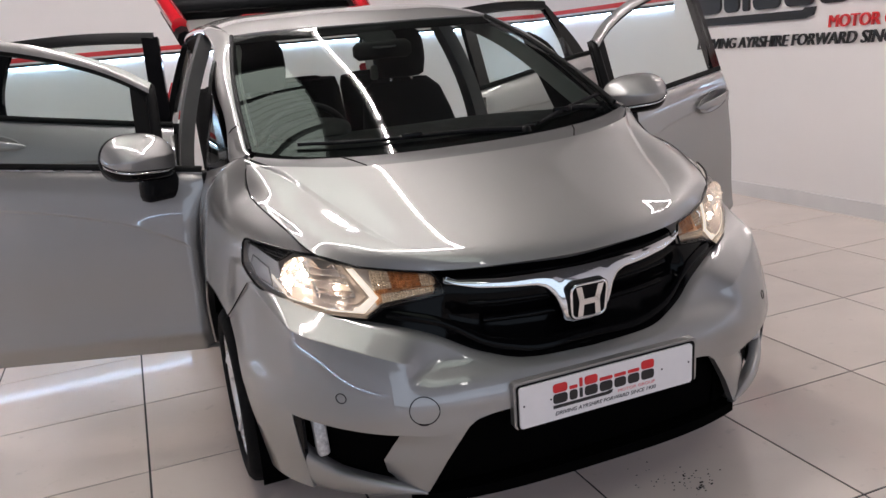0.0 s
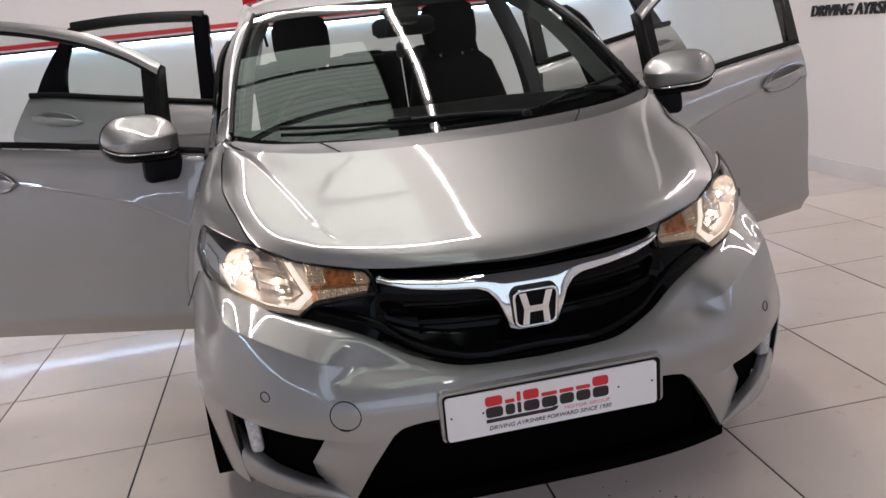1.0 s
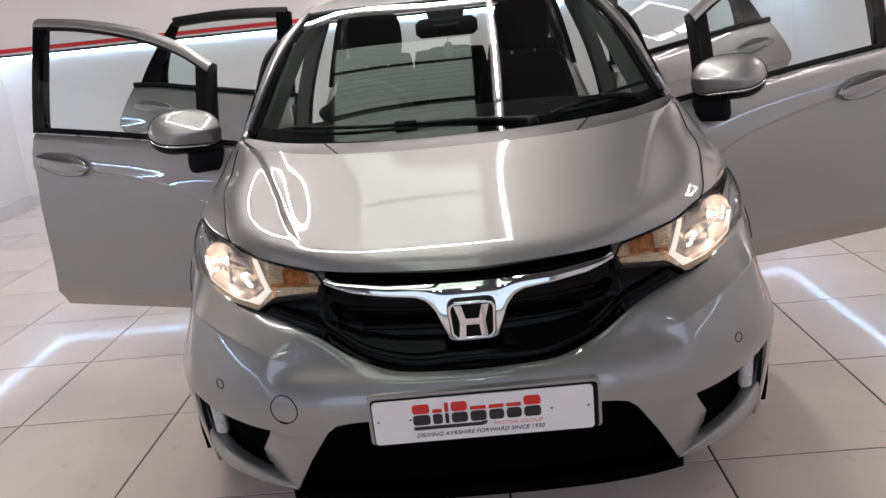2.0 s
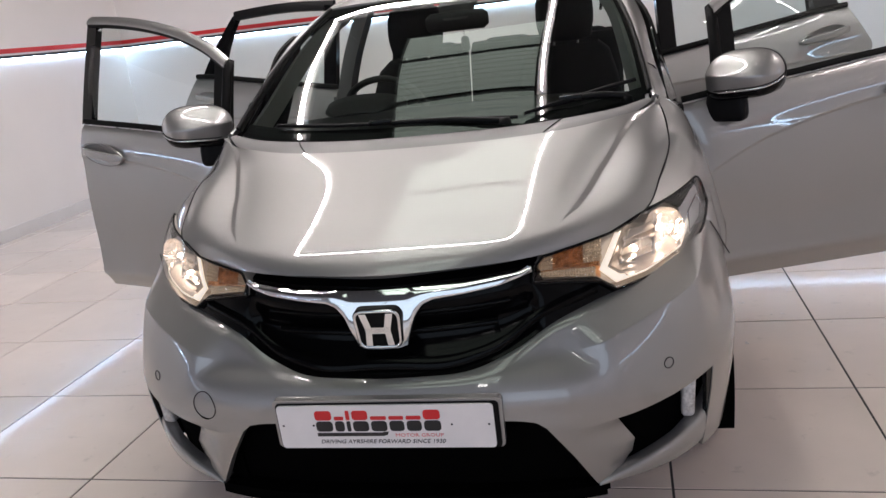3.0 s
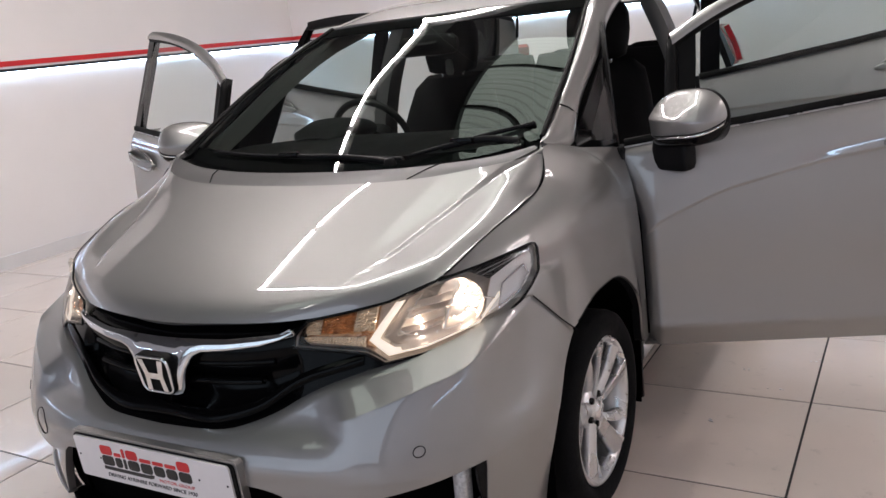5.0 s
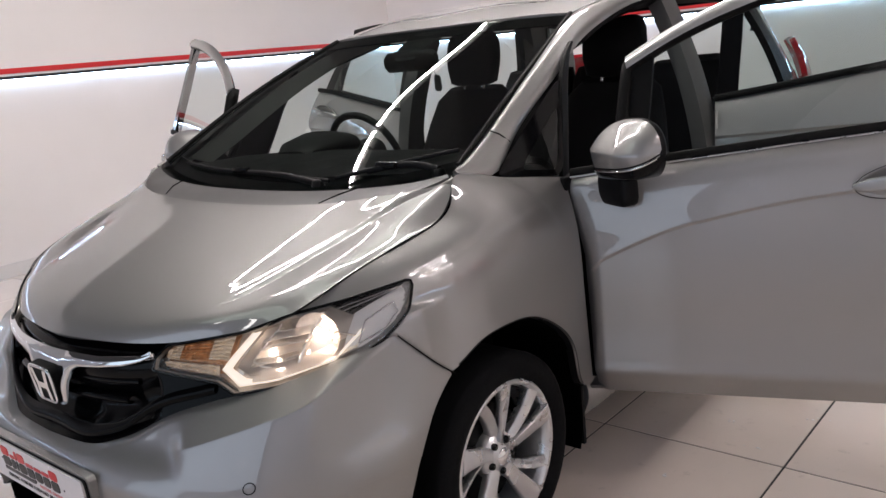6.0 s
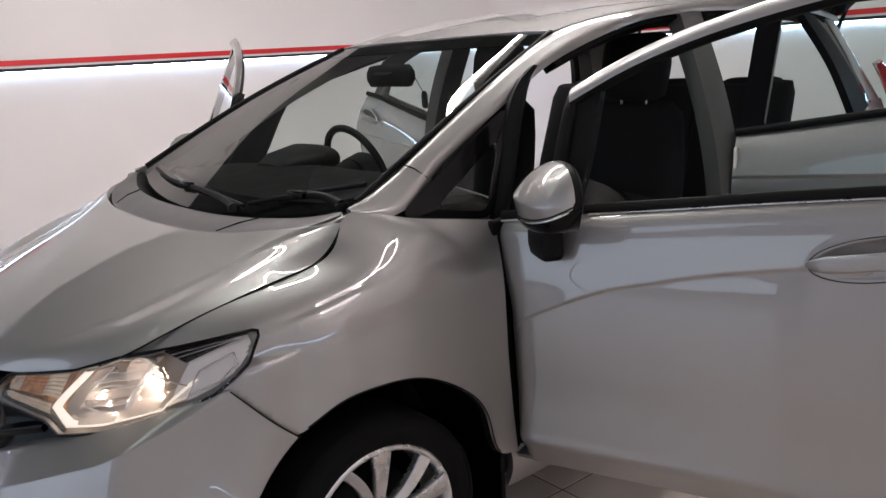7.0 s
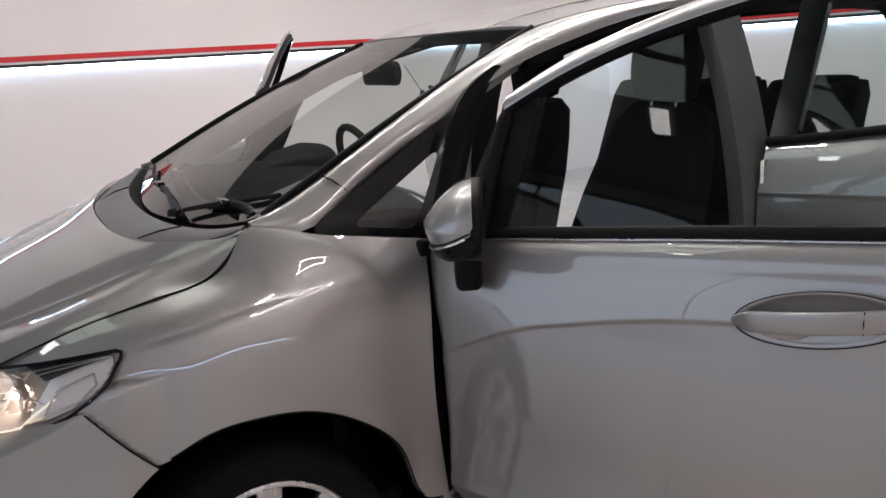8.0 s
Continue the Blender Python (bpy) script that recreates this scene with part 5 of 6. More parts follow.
def recess(x, y, z, half, high, rise):
    """The dish behind a handle: its rim stands a little proud of the skin and the middle dips."""
    rim = recess_rim(0, 0, 0, half, high, rise)
    rim = np.r_[rim, rim[:1]]
    grid = [rim * k + np.array((x + d, y, z)) for k, d in ((1.0, -0.004), (1.0, 0.004), (0.96, 0.005), (0.85, 0.001), (0.65, -0.0015), (0.35, -0.0028), (0.02, -0.003))]
    return sheet(np.array(grid), 0.0, (1, 0, 0))


def front_door(sx, angle):
    hx, hy = 0.79, 1.245
    m = Matrix.Translation((sx * hx, hy, 0)) @ Matrix.Rotation(radians(-sx * angle), 4, "Z")
    d = empty("front_door", m, car)
    tagged(d, "open silver front door with black window frame")
    sh = Matrix.Translation((-sx * hx, -hy, 0))

    def put(name, geo, mat, label="", parent=d):
        return part(name, side(geo, sx).move(sh), mat, parent, label)

    ys = [1.245, 1.30, 1.36, 1.45, 1.55, 1.68, 1.80, 2.05, 2.20, 2.25]
    belt = [0.922, 0.928, 0.935, 0.946, 0.957, 0.970, 0.983, 1.007, 1.021, 1.026]
    rows = []
    for y in np.concatenate([np.linspace(1.245, 1.325, 9), np.linspace(1.335, 2.25, 58)]):
        zb = float(np.interp(y, ys, belt))
        cz = float(curve(y, [1.20, 1.285, 1.42, 1.53, 1.63, 1.75, 1.93, 2.25], [0.610, 0.666, 0.735, 0.779, 0.804, 0.831, 0.860, 0.885]))
        z = np.concatenate([np.linspace(zb, cz + 0.014, 24), np.linspace(cz + 0.010, cz - 0.010, 9), np.linspace(cz - 0.014, 0.288, 36)])
        x = curve(z, [0.288, 0.330, 0.346, 0.354, 0.39, 0.48, 0.62, 0.72, 0.82, zb - 0.05, zb - 0.012, zb], [0.806, 0.828, 0.840, 0.846, 0.845, 0.840, 0.840, 0.837, 0.828, 0.808, 0.790, 0.776]) + 0.008 * (y - 1.245)
        s = np.clip((z - cz + 0.006) / 0.012, 0, 1)
        x = x + 0.005 * s * s * (3 - 2 * s) * np.exp(-np.maximum(z - cz, 0) / 0.05) * min(1, 0.4 + (y - 1.245) * 3)
        x = x - 0.026 * (max(0, 1.33 - y) / 0.085) ** 2 * np.clip((0.96 - z) / 0.15, 0.2, 1)
        yy = y + max(0, 1.33 - y) / 0.085 * (0.028 + 0.020 * (zb - z) / 0.6 - 0.034 * np.clip((z - 0.70) / 0.20, 0, 1))
        rows.append(np.stack([x, yy, z], -1))
    skin = np.array(rows)
    put("outer_panel", sheet(skin, 0.008, (1, 0, 0)), PAINT, "silver door skin with a curved crease")
    inner = loft([[(0.70, y, b - 0.01), (0.715, y, 0.75), (0.70, y, 0.60), (0.72, y, 0.40), (0.74, y, 0.33)] for y, b in zip(ys[::2] + ys[-1:], belt[::2] + belt[-1:])], 16, 16)
    put("inner_trim", sheet(inner, 0.012, (-1, 0, 0)), TRIM, "dark inner door trim")
    # leading edge in black: the shade of the door gap put into its colour
    put("front_edge", sheet(np.array([[(0.702, 1.25, z), (0.75, 1.247, z), (x - 0.014, 1.262, z), (x, 1.335, z)] for z, x in ((0.325, 0.804), (0.6, 0.804), (0.78, 0.798), (0.86, 0.782), (0.905, 0.762))]), 0.008, (0, -1, 0)), BLACK)
    put("rear_edge", sheet(np.array([skin[-1][1::3] + np.array(q) for q in ((-0.004, -0.002, 0), (-0.05, -0.003, 0), (-0.125, -0.005, 0))]), 0.008, (0, 1, 0)), PAINT)
    put("bottom_edge", sheet(np.array([[(0.735, y, 0.310), (0.78, y, 0.298), (0.806, y, 0.291)] for y in (1.25, 1.7, 2.248)]), 0.01, (0, 0, -1)), PAINT)
    beltline = [(0.786 + 0.008 * (y - 1.245), y, b + 0.012) for y, b in zip(ys, belt)]
    bl = spline(beltline, 24)
    put("belt_seal", sheet(np.array([bl + np.array(q) for q in ((-0.014, 0, 0.010), (-0.002, 0, 0.009), (0.001, 0, -0.010))]), 0.010, (1, 0, 0.3)), SEAL, "black belt seal")
    put("belt_edge", tube(bl + np.array((-0.003, 0, -0.0135)), 0.0028, 6), ALLOY)
    # window frame
    top = [(0.784, 1.385, 0.955), (0.735, 1.393, 1.085), (0.688, 1.405, 1.205), (0.660, 1.52, 1.268), (0.640, 1.64, 1.318), (0.624, 1.776, 1.360), (0.608, 1.95, 1.400), (0.596, 2.167, 1.434), (0.590, 2.33, 1.450)]
    tp = np.concatenate([spline(top[:3], 12)[:-1], spline(top[2:], 29)])
    fr = tp[11:]
    put("frame_rail", sheet(np.array([fr + np.array(q) for q in ((-0.010, -0.006, 0.031), (0.009, -0.005, 0.023), (0.0205, -0.002, 0.009), (0.0215, 0.0, -0.001))]), 0.006, (1, -0.3, 0.6)), PAINT, "silver upper frame edge")
    put("window_frame", tube(tp, 0.019, 8), SEAL, "black window frame")
    rearpost = [(0.590, 2.335, 1.452), (0.655, 2.315, 1.30), (0.725, 2.285, 1.15), (0.785, 2.252, 1.025)]
    put("rear_post", sheet(np.array([spline(rearpost, 10) + np.array((0.004, dy, 0)) for dy in (-0.055, -0.02, 0.012)]), 0.03, (1, 0, 0)), GLOSSBLACK)
    post = [(0.680, 1.442, 1.235), (0.738, 1.428, 1.07), (0.784, 1.408, 0.945)]
    put("front_post", sheet(np.array([spline(post, 10) + np.array((0.002, dy, 0)) for dy in (-0.045, -0.01, 0.034)]), 0.03, (1, 0, 0)), SEAL)
    lowg = [(0.774, 1.40, 0.955), (0.778, 1.80, 0.985), (0.780, 2.23, 1.024)]
    topg = [(0.684, 1.43, 1.205), (0.622, 1.80, 1.362), (0.588, 2.31, 1.448)]
    midg = [(0.732, 1.415, 1.08), (0.712, 1.80, 1.165), (0.700, 2.275, 1.22)]
    pane = loft([lowg, midg, topg], 14, 10)
    put("door_glass", sheet(pane, 0.0, (1, 0, 0.2)), SIDEGLASS, "clear door window")
    x, y, z = 0.844, 1.970, 0.868
    us = np.linspace(-0.98, 0.98, 15)
    put("handle_cup", recess(x, y + 0.118, z + 0.030, 0.128, 0.046, 0.16), PAINT, "dished recess behind the handle")
    put("recess_edge", tube(recess_rim(x + 0.005, y + 0.118, z + 0.030, 0.128, 0.046, 0.16), 0.0010, 6, closed=True), SEAL)
    low = rings([((x - 0.0035 + 0.002 * (1 - u * u), y + 0.060 + 0.055 * u, z + 0.006 + 0.009 * u), (0.0045, 0, 0), (0, 0, 0.026 * math.sqrt(1 - u * u))) for u in us], 20, 2.0)
    put("handle_shoulder", low, PAINT)
    grip = rings([((x + q, y + d, z + 0.012 + 0.17 * d), (0.008, 0, 0), (0, 0, h)) for d, q, h in ((-0.014, -0.003, 0.004), (-0.004, 0.006, 0.011), (0.02, 0.016, 0.017), (0.07, 0.027, 0.018), (0.13, 0.029, 0.018), (0.19, 0.024, 0.018), (0.232, 0.012, 0.017), (0.240, 0.0, 0.012))], 20, 5)
    put("door_handle", grip, PAINT, "silver pull handle")
    put("handle_seam", tube([(x + 0.030, y + 0.19, z + 0.027), (x + 0.0315, y + 0.19, z + 0.045), (x + 0.030, y + 0.19, z + 0.0625)], 0.0012, 5), SEAL)
    # wing mirror, shaped where it stands with the door open
    w = m.inverted()

    def put_w(name, geo, mat, label="", parent=d):
        return part(name, side(geo, sx).move(w), mat, parent, label)

    across, ahead = np.array((0.848, -0.530, 0.0)), np.array((-0.530, -0.848, 0.0))
    back_c = np.array((0.996, 1.243, 0.0))

    def rim_top(u):
        return 1.006 + (0.076 + 0.006 * u) * (1 - abs(u) ** 2.7) ** 0.5

    def rim_low(u):
        return 1.000 - (0.042 - 0.010 * u) * (1 - abs(u) ** 5) ** 0.5

    def nose_out(u):
        return 0.104 * (1 - abs(u) ** 2.6) ** (1 / 2.1)

    def at(u, a, z):
        return back_c + across * (0.130 * u - 0.004) + ahead * a + np.array((0, 0, z))

    us = np.sin(np.linspace(-1.5, 1.5, 41))
    # the shell: a domed upper face down to a crease, and an upright band under it
    shell = []
    for u in us:
        zt, zl, dn = rim_top(u), rim_low(u), nose_out(u)
        zc = 1.004 - 0.004 * u
        col = [at(u, dn * k, zc + (zt - zc) * (1 - k**2.0)) for k in np.linspace(0, 0.985, 18)]
        col += [at(u, dn * (1 - 0.06 * k - 0.07 * k * k), zc - 0.002 + (zl - zc) * k) for k in np.linspace(0, 1, 9)]
        shell.append(col)
    put_w("wing_mirror", sheet(np.array(shell), 0.004, tuple(ahead + np.array((0, 0, 0.3)))), PAINT, "silver wing mirror with black base")
    strip = [at(u, nose_out(u) * 0.875 + 0.002, rim_low(u) - 0.003) for u in us]
    put_w("shell_seam", tube([p + np.array((0, 0, 0.006)) for p in strip[12:]], 0.0019, 6), SEAL)
    put_w("repeater", tube(strip[14:-1], 0.0032, 8), CHROME, "clear indicator strip")
    tray = []
    for u in us:
        zl, dn = rim_low(u), nose_out(u)
        hb = 0.032 * (1 - abs(u) ** 6) ** 0.5
        tray.append([at(u, dn * 0.87, zl - 0.004), at(u, dn * 0.86, zl - 0.35 * hb), at(u, dn * 0.78, zl - 0.75 * hb), at(u, dn * 0.60, zl - hb), at(u, -0.01, zl - hb), at(u, -0.012, zl)])
    put_w("mirror_base", sheet(np.array(tray), 0.004, tuple(ahead + np.array((0, 0, -1)))), GLOSSBLACK, "")
    rim = np.array([at(u, 0, rim_top(u)) for u in us] + [at(u, 0, rim_low(u)) for u in us[::-1]])
    hub = at(0.02, 0, 1.014)

    def loop(k, back):
        g = hub + (rim - hub) * k - ahead * back
        return np.r_[g, g[:1]]

    put_w("mirror_bezel", sheet(np.array([loop(0.985, -0.008), loop(1.012, 0.0), loop(1.008, 0.008), loop(0.93, 0.018), loop(0.82, 0.015)]), 0.003, tuple(-ahead)), BLACK, "")
    put_w("mirror_pane", sheet(np.array([loop(0.83, 0.0145), loop(0.5, 0.0145), loop(0.02, 0.0145)]), 0.002, tuple(-ahead)), MIRRORGLASS, "")
    foot = rings([((0.932, 1.256, z), (0.060 * k, -0.032 * k, 0), (0.012 * k, 0.026 * k, 0)) for z, k in ((0.945, 0.9), (0.91, 1.0), (0.872, 1.02), (0.856, 0.95), (0.850, 0.8))], 24, 5)
    put_w("mirror_foot", foot, BLACK, "")
    return d


front_door(1, 70)
front_door(-1, 69)


def rear_door(sx, angle):
    hx, hy = 0.785, 2.345
    m = Matrix.Translation((sx * hx, hy, 0)) @ Matrix.Rotation(radians(-sx * angle), 4, "Z")
    d = empty("rear_door", m, car)
    tagged(d, "open silver rear door with black window frame")
    sh = Matrix.Translation((-sx * hx, -hy, 0))

    def put(name, geo, mat, label=""):
        return part(name, side(geo, sx).move(sh), mat, d, label)

    ds = [0.0, 0.20, 0.35, 0.63, 0.75, 0.90]
    belt = [1.018, 1.044, 1.066, 1.106, 1.124, 1.136]
    rows = []
    for s in np.linspace(0, 1, 48):
        zb = float(np.interp(0.90 * s, ds, belt))
        cz = 0.885 + 0.042 * s
        z = np.concatenate([np.linspace(zb, cz + 0.014, 18), np.linspace(cz + 0.010, cz - 0.010, 8), np.linspace(cz - 0.014, 0.315, 30)])
        length = np.interp(z, [0.315, 0.40, 0.50, 0.62, 0.75, 0.89, 0.945, 0.970, 1.136], [0.60, 0.68, 0.76, 0.84, 0.905, 0.970, 1.000, 0.998, 0.905])
        x = curve(z, [0.315, 0.36, 0.62, 0.76, 0.87, zb - 0.075, zb - 0.02, zb], [0.822, 0.838, 0.842, 0.845, 0.840, 0.820, 0.798, 0.786])
        k = np.clip((z - cz + 0.006) / 0.012, 0, 1)
        x = x + 0.006 * k * k * (3 - 2 * k) * np.exp(-np.maximum(z - cz, 0) / 0.04)
        rows.append(np.stack([x, hy + s * length, z], -1))
    skin = np.array(rows)
    put("outer_panel", sheet(skin, 0.008, (1, 0, 0)), PAINT, "silver door skin")
    inner = skin[::3, ::4] * np.array((0, 1, 1)) + np.array((0.705, 0, 0)) + np.array((0, -0.015, 0.006))
    put("inner_trim", sheet(inner, 0.012, (-1, 0, 0)), TRIM, "dark inner door trim")
    put("front_edge", sheet(np.array([[(0.702, 2.35, z), (0.77, 2.347, z), (0.832, 2.347, z)] for z in (0.33, 0.6, 0.98)]), 0.01, (0, -1, 0)), PAINT)
    back = skin[-1][::4]
    put("rear_edge", sheet(np.array([back + np.array(q) for q in ((-0.004, -0.004, 0), (-0.05, -0.008, 0), (-0.125, -0.014, 0))]), 0.01, (0, 1, 0)), PAINT)
    put("belt_seal", tube([(0.790, hy + q, b + 0.010) for q, b in zip(ds, belt)], 0.013, 8, 20), SEAL)

    def lean(z):
        return float(np.interp(z, [1.02, 1.14, 1.25, 1.36, 1.44], [0.790, 0.752, 0.700, 0.645, 0.610]))

    a1, a2 = np.array((0.640, 2.395, 1.425)), np.array((0.612, hy + 0.72, 1.440))
    rail = np.linspace(a1, a2, 14) + np.array((0.0, 0, 0.014)) * np.sin(np.linspace(0, math.pi, 14))[:, None]
    put("window_frame", sheet(np.array([rail + np.array((-0.02, 0, 0.026)), rail + np.array((0.002, 0, 0.022)), rail + np.array((0.014, 0, -0.022))]), 0.02, (1, 0, 0.5)), BLACK, "black window frame")
    foot = [(1.128, 0.737, 0.895), (1.20, 0.744, 0.868), (1.25, 0.744, 0.845), (1.30, 0.738, 0.818), (1.36, 0.724, 0.785), (1.41, 0.706, 0.752), (1.44, 0.69, 0.73)]
    put("rear_post", sheet(np.array([[(lean(z) + 0.006, hy + p + (q - p) * k, z) for z, p, q in foot] for k in (0, 0.12, 0.5, 0.88, 1)]), 0.03, (1, 0, 0)), GLOSSBLACK, "broad black corner panel")
    post = np.linspace(np.array((0.785, 2.375, 1.03)), np.array((0.640, 2.40, 1.43)), 10)
    put("front_post", sheet(np.array([post + np.array((0.006, dy, 0)) for dy in (-0.025, 0.015, 0.05)]), 0.03, (1, 0, 0)), GLOSSBLACK)
    pane = [[(lean(z) - 0.006, hy + 0.05 + k * (0.72 - 0.06 * (z - 1.1)), z + (0.10 * k if z < 1.1 else 0.03 * k if z < 1.3 else 0)) for k in (0, 0.5, 1)] for z in (1.025, 1.20, 1.43)]
    put("door_glass", sheet(loft(pane, 12, 10), 0.0, (1, 0, 0.2)), SIDEGLASS, "clear door window")
    x, y, z = 0.836, hy + 0.658, 1.000
    put("handle_cup", recess(x - 0.002, y + 0.112, z + 0.024, 0.105, 0.038, 0.18), PAINT, "dished recess behind the handle")
    grip = rings([((x + q, y + d_, z + 0.002 + 0.18 * d_), (0.008, 0, 0), (0, 0, h)) for d_, q, h in ((-0.010, -0.003, 0.004), (0.0, 0.006, 0.010), (0.02, 0.016, 0.014), (0.07, 0.027, 0.016), (0.13, 0.029, 0.016), (0.19, 0.022, 0.016), (0.222, 0.010, 0.015), (0.230, -0.002, 0.010))], 20, 5)
    put("door_handle", grip, PAINT, "silver pull handle")
    return d


rear_door(1, 73)
rear_door(-1, 75)


# ---- cabin ----
def seat(cx, cy, rear=False, w=0.25):
    s = empty("rear_seat" if rear else "front_seat", parent=car)
    bz = 0.40 if rear else 0.46
    part("cushion", rings([((cx, cy - 0.26, bz + 0.02), (w, 0, 0), (0, 0, 0.05)), ((cx, cy - 0.22, bz + 0.04), (w, 0, 0), (0, 0, 0.09)), ((cx, cy, bz + 0.03), (w, 0, 0), (0, 0, 0.09)),
                           ((cx, cy + 0.24, bz), (w * 0.95, 0, 0), (0, 0, 0.09))], 20, 4), FABRIC, s, "black fabric cushion")
    secs = []
    for q, ww, th in ((0.0, 1.08, 0.08), (0.12, 1.12, 0.10), (0.35, 1.02, 0.09), (0.48, 0.92, 0.075), (0.585, 0.80, 0.06), (0.63, 0.6, 0.03)):
        if rear:
            secs.append(((cx, cy + 0.20 + 0.34 * q, bz + 0.03 + 1.14 * q), (w * (0.98 if q < 0.6 else 0.92), 0, 0), (0, th, th * 0.3)))
            continue
        secs.append(((cx, cy + 0.20 + 0.36 * q, bz + 0.03 + q), (w * ww, 0, 0), (0, th, th * 0.3)))
    part("backrest", rings(secs, 24, 3.4), FABRIC, s, "black fabric backrest")
    hz, hy = bz + (0.745 if rear else 0.79), cy + (0.46 if rear else 0.42)
    if rear:
        part("headrest", rings([((cx, hy, hz - 0.05), (0.10, 0, 0), (0, 0.05, 0)), ((cx, hy, hz - 0.02), (0.12, 0, 0), (0, 0.06, 0)), ((cx, hy, hz + 0.015), (0.115, 0, 0), (0, 0.055, 0)),
                                ((cx, hy, hz + 0.022), (0.09, 0, 0), (0, 0.04, 0))], 20, 3.5), FABRIC, s, "low black headrest")
        return s
    part("headrest", rings([((cx, hy, hz - 0.118), (0.09, 0, 0), (0, 0.03, 0)), ((cx, hy, hz - 0.106), (0.118, 0, 0), (0, 0.046, 0)), ((cx, hy + 0.004, hz - 0.04), (0.132, 0, 0), (0, 0.053, 0)), ((cx, hy + 0.01, hz), (0.135, 0, 0), (0, 0.055, 0)),
                            ((cx, hy + 0.016, hz + 0.062), (0.132, 0, 0), (0, 0.053, 0)), ((cx, hy + 0.02, hz + 0.105), (0.118, 0, 0), (0, 0.046, 0)), ((cx, hy + 0.022, hz + 0.118), (0.09, 0, 0), (0, 0.03, 0))], 28, 4), FABRIC, s, "black headrest")
    for dx in (-0.055, 0.055):
        part("headrest_rod", tube([(cx + dx, hy - 0.01, hz - 0.20), (cx + dx, hy, hz - 0.11)], 0.006, 8), CHROME, s)
    return s


seat(-0.36, 1.94)
seat(0.36, 1.94)
for cx in (-0.42, 0.0, 0.42):
    seat(cx, 2.62, True, 0.21)

dash = loft([
    [(0, 0.93, 0.965), (0, 1.15, 0.985), (0, 1.38, 0.975), (0, 1.46, 0.93), (0, 1.48, 0.70), (0, 1.50, 0.45)],
    [(0.36, 0.96, 0.972), (0.36, 1.17, 0.985), (0.36, 1.37, 0.975), (0.36, 1.44, 0.93), (0.36, 1.46, 0.70), (0.36, 1.40, 0.55)],
    [(0.64, 1.00, 0.99), (0.655, 1.18, 0.98), (0.67, 1.30, 0.965), (0.67, 1.36, 0.92), (0.67, 1.36, 0.70), (0.67, 1.30, 0.55)],
], 40, 30, True)
dashboard = part("dashboard", sheet(dash, 0.02, (0, 0.3, 1)), TRIM, car, "black dashboard")
part("binnacle", rings([((-0.36, 1.22, 0.985), (0.08, 0, 0), (0, 0, 0.012)), ((-0.36, 1.28, 1.0), (0.13, 0, 0), (0, 0, 0.03)), ((-0.36, 1.38, 1.005), (0.155, 0, 0), (0, 0, 0.045)), ((-0.36, 1.43, 1.0), (0.15, 0, 0), (0, 0, 0.042))], 32, 2.3), TRIM, dashboard, "hooded instrument binnacle")
part("dash_strip", tube([(0.06, 1.458, 0.945), (0.36, 1.440, 0.945), (0.62, 1.375, 0.94)], 0.005, 6, 16), GREYTRIM, dashboard)
sw = empty("steering_wheel", parent=car)
SM = Matrix.Translation((-0.34, 1.585, 0.92)) @ Euler((radians(-72), 0, 0)).to_matrix().to_4x4()
part("wheel_rim", tube([(SM @ Vector((0.18 * math.cos(q), 0.18 * math.sin(q), 0)))[:] for q in np.linspace(0, 2 * math.pi, 48, endpoint=False)], 0.014, 10, closed=True), TRIM, sw)
part("wheel_boss", rings([(SM @ Vector((0, 0.0, 0.05)), (0.07, 0, 0), tuple(SM.to_3x3() @ Vector((0, 0.06, 0)))), (SM @ Vector((0, 0.0, -0.015)), (0.075, 0, 0), tuple(SM.to_3x3() @ Vector((0, 0.06, 0))))], 20, 3), TRIM, sw)
for q in (0, 90, 180):
    part("wheel_spoke", tube([SM @ Vector((0.06 * math.cos(radians(q)), 0.06 * math.sin(radians(q)), 0)), SM @ Vector((0.175 * math.cos(radians(q)), 0.175 * math.sin(radians(q)), 0))], 0.012, 8), TRIM, sw)
part("column", tube([SM @ Vector((0, 0, 0.03)), (-0.35, 1.40, 0.90)], 0.05, 12), TRIM, sw)
mirror = empty("rear_view_mirror", parent=car)
part("mirror_shell", rings([((-0.12, 1.52, 1.275), (0, 0.012, 0), (0, 0, 0.02)), ((-0.10, 1.52, 1.275), (0, 0.02, 0), (0, 0, 0.036)), ((0, 1.515, 1.278), (0, 0.024, 0), (0, 0, 0.038)), ((0.10, 1.52, 1.275), (0, 0.02, 0), (0, 0, 0.036)), ((0.12, 1.52, 1.275), (0, 0.012, 0), (0, 0, 0.02))], 18, 3), TRIM, mirror)
part("sensor_housing", rings([((0, 1.50, 1.29), (0.05, 0, 0), (0, 0.02, 0.01)), ((0, 1.56, 1.33), (0.075, 0, 0), (0, 0.03, 0.015)), ((0, 1.63, 1.36), (0.08, 0, 0), (0, 0.03, 0.012))], 18, 3), TRIM, mirror)
part("cord", tube([(0.0, 1.60, 1.30), (0.0, 1.655, 1.215)], 0.0012, 5), SEAL, mirror)
part("hanging_tag", rings([((0, 1.660, 1.216), (0.008, 0, 0), (0, 0.002, 0)), ((0, 1.661, 1.208), (0.016, 0, 0), (0, 0.003, 0)), ((0, 1.662, 1.165), (0.018, 0, 0), (0, 0.003, 0)), ((0, 1.662, 1.156), (0.010, 0, 0), (0, 0.002, 0))], 12, 3), GREYTRIM, mirror, "small grey hanging tag")
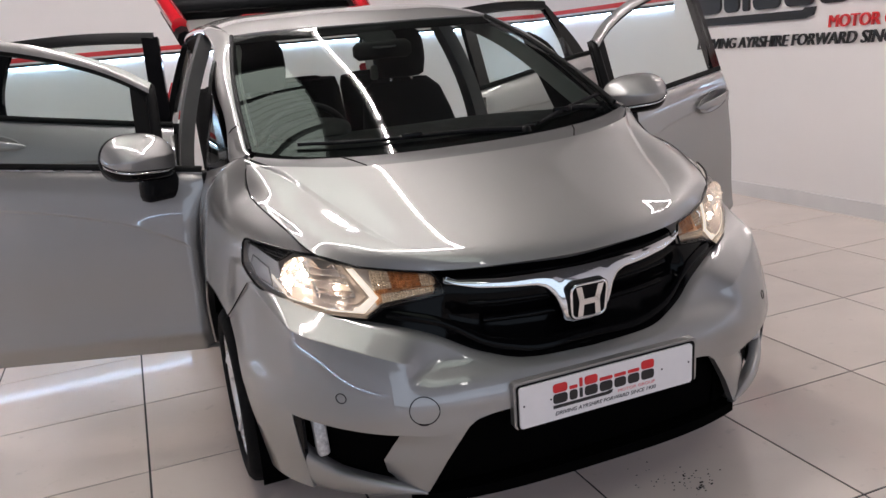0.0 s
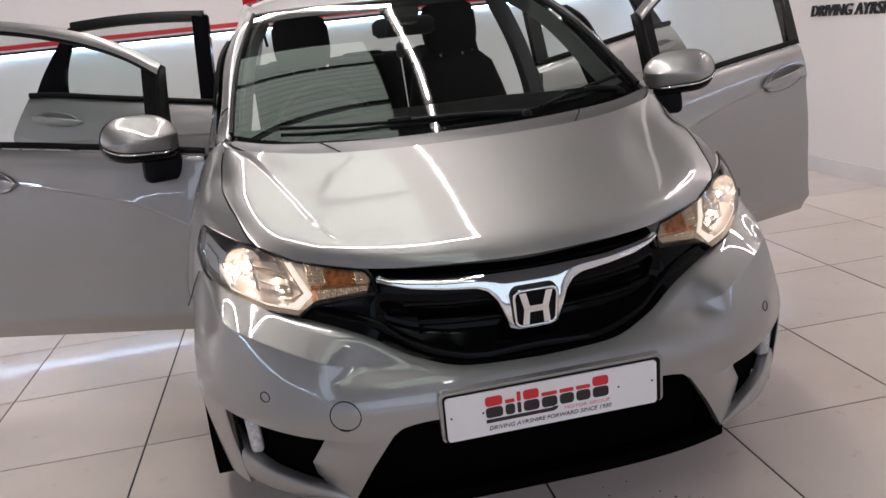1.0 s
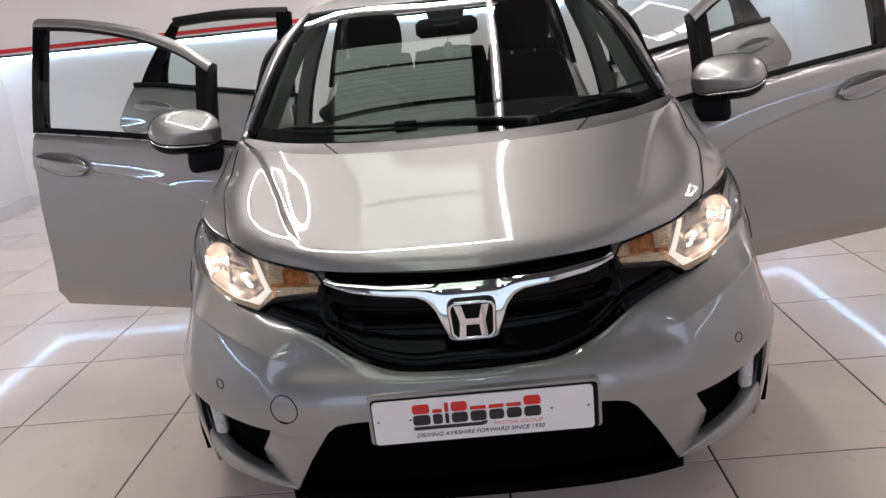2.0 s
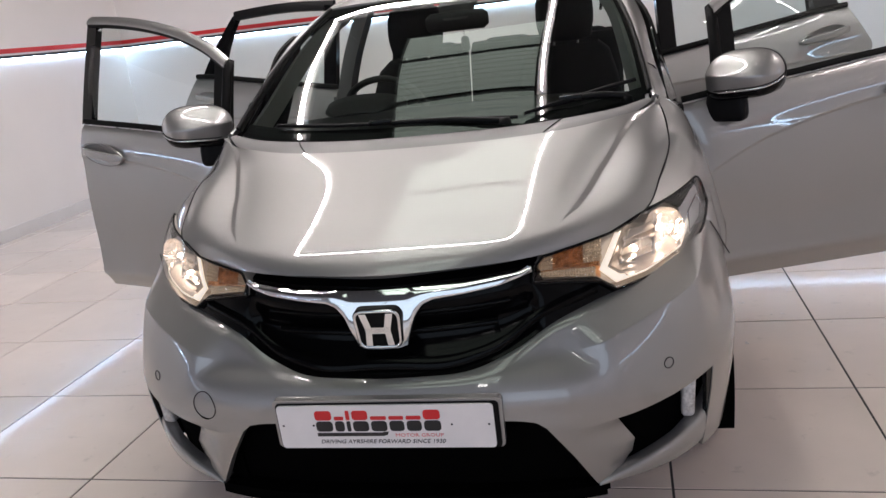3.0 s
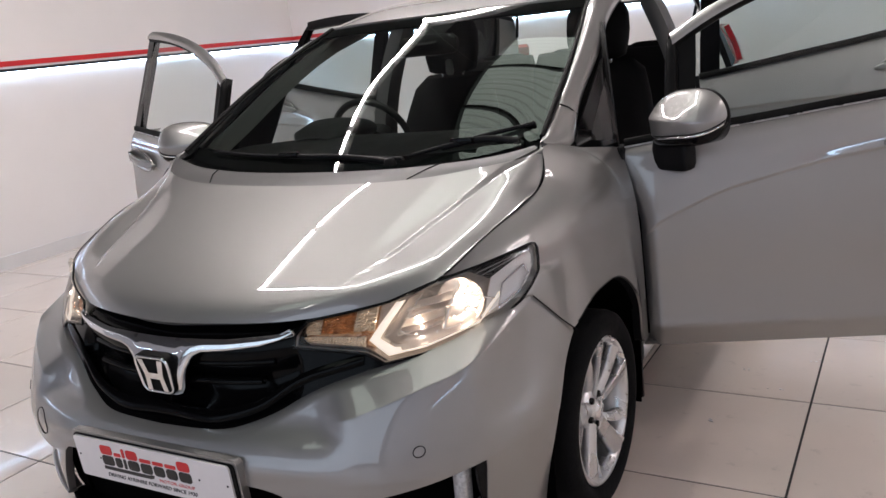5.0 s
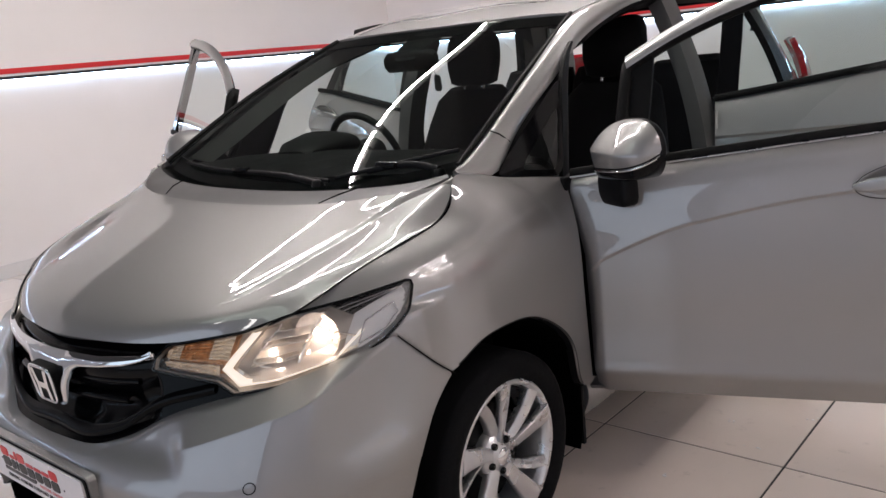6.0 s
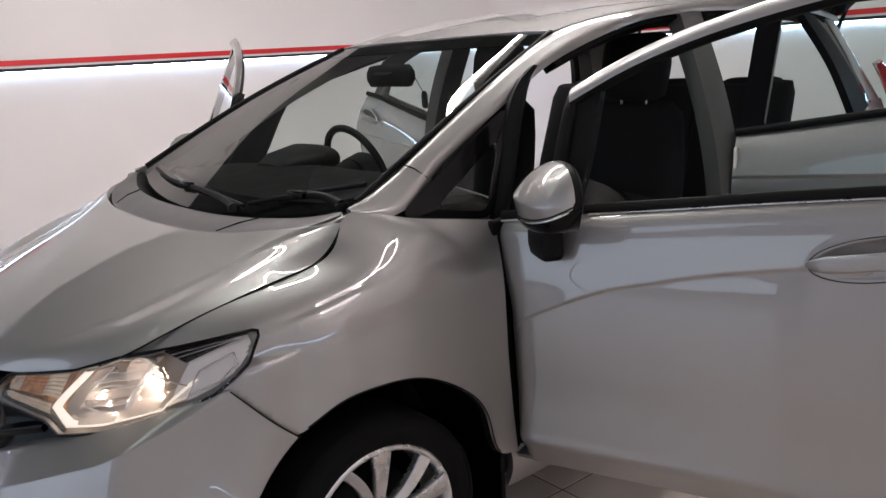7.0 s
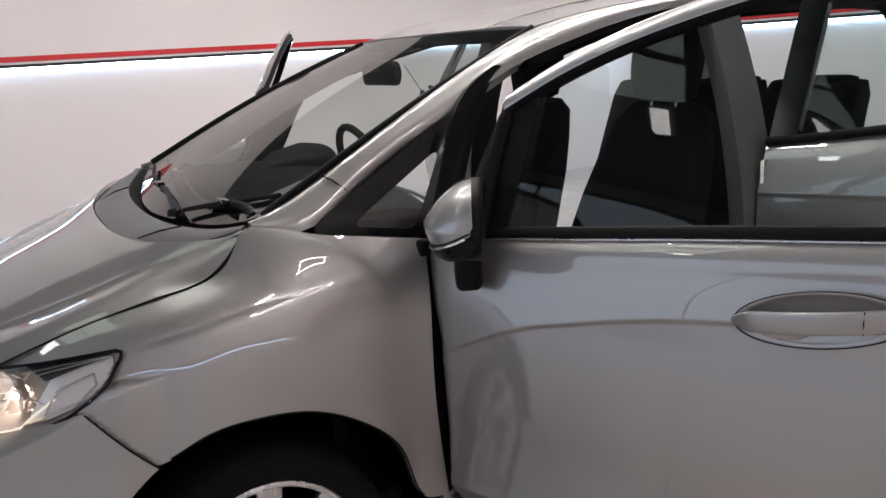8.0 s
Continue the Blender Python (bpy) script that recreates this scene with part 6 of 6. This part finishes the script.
part("cabin_floor", box(-0.70, 0.70, 1.2, 3.0, 0.28, 0.33, 0.01), TRIM, car)
part("console", box(-0.10, 0.10, 1.35, 2.1, 0.33, 0.58, 0.03), TRIM, car)
part("bulkhead", box(-0.66, 0.66, 0.95, 1.0, 0.32, 0.95, 0.01), DARK, car)

# ---- dealer sign on the east wall ----
sign = empty("wall_sign")
tagged(sign, "raised black and red dealer lettering on the white wall", "sign")
SG = Matrix.Translation((XR - 0.006, 3.46, 1.0)) @ Matrix(((0, 0, -1, 0), (-1, 0, 0, 0), (0, 1, 0, 0), (0, 0, 0, 1)))
wordmark(sign, SG @ Matrix.Translation((0, 0.30, 0.02)), 1.95, 0.02)
lettering("sign_words", "MOTOR GROUP", 0.105, RED, sign, SG @ Matrix.Translation((1.22, 0.155, 0.012)), 0.74, 0.1, 0.008)
lettering("sign_slogan", "DRIVING AYRSHIRE FORWARD SINCE 1930", 0.105, INK, sign, SG @ Matrix.Translation((0, 0.055, 0.012)), 1.97, 0.25, 0.008)

# ---- floor tiles ----
floor = part("floor", box(XL - 0.2, XR + 0.2, YF - 0.2, YB + 0.2, -0.2, -0.0025), GROUT)
tagged(floor, "large cream gloss floor tiles with dark grout", "floor", kind="structure")
TS = 0.6
tile_mesh = box(0.0035, TS - 0.0035, 0.0035, TS - 0.0035, -0.02, 0.0, 0.0008)
tile_mesh.flat = [True] * len(tile_mesh.f)
tile_mesh = tile_mesh.mesh("tile")
tile_mesh.materials.append(TILE)
TT = pose(-1.141, 0.397, 0, 0, 0, -1.0)
for i in range(-6, 9):
    for j in range(-11, 11):
        q = TT @ Vector((i * TS + TS / 2, j * TS + TS / 2, 0))
        if not (XL - 0.35 < q.x < XR + 0.35 and YF - 0.3 < q.y < YB + 0.3):
            continue
        t = part("tile", tile_mesh, TILE, floor)
        t.matrix_basis = TT @ Matrix.Translation((i * TS, j * TS, 0))

# dry dirt trodden onto the tiles in front of the bumper, and small pale marks beside the car
rnd = random.Random(11)


def flakes(name, spots, mat, label, category):
    geo = Geo()
    for cx, cy, sx, sy, n, size in spots:
        for k in range(n):
            x, y, r, a = rnd.gauss(cx, sx), rnd.gauss(cy, sy), size * rnd.uniform(0.4, 1.3), rnd.uniform(0, 6.28)
            box(x - r, x + r * rnd.uniform(0.5, 1.5), y - r * 0.7, y + r * rnd.uniform(0.3, 1.1), 0.0002, 0.0012, geo=geo)
    return tagged(part(name, geo, mat), label, category, kind="stuff")


flakes("floor_dirt", [(0.30, 0.06, 0.035, 0.03, 34, 0.0022), (0.32, 0.02, 0.02, 0.012, 14, 0.0035), (0.24, 0.12, 0.05, 0.04, 14, 0.0016)], DARK,
       "dark specks of dry dirt on the floor tiles", "dirt")
flakes("floor_pale_marks", [(1.05, 1.77, 0.02, 0.012, 5, 0.004), (0.99, 1.36, 0.012, 0.02, 4, 0.004), (1.17, 1.63, 0.02, 0.01, 4, 0.003), (1.27, 1.90, 0.02, 0.02, 4, 0.003)], SKIRT,
       "small pale marks on the floor tiles", "scuff marks")
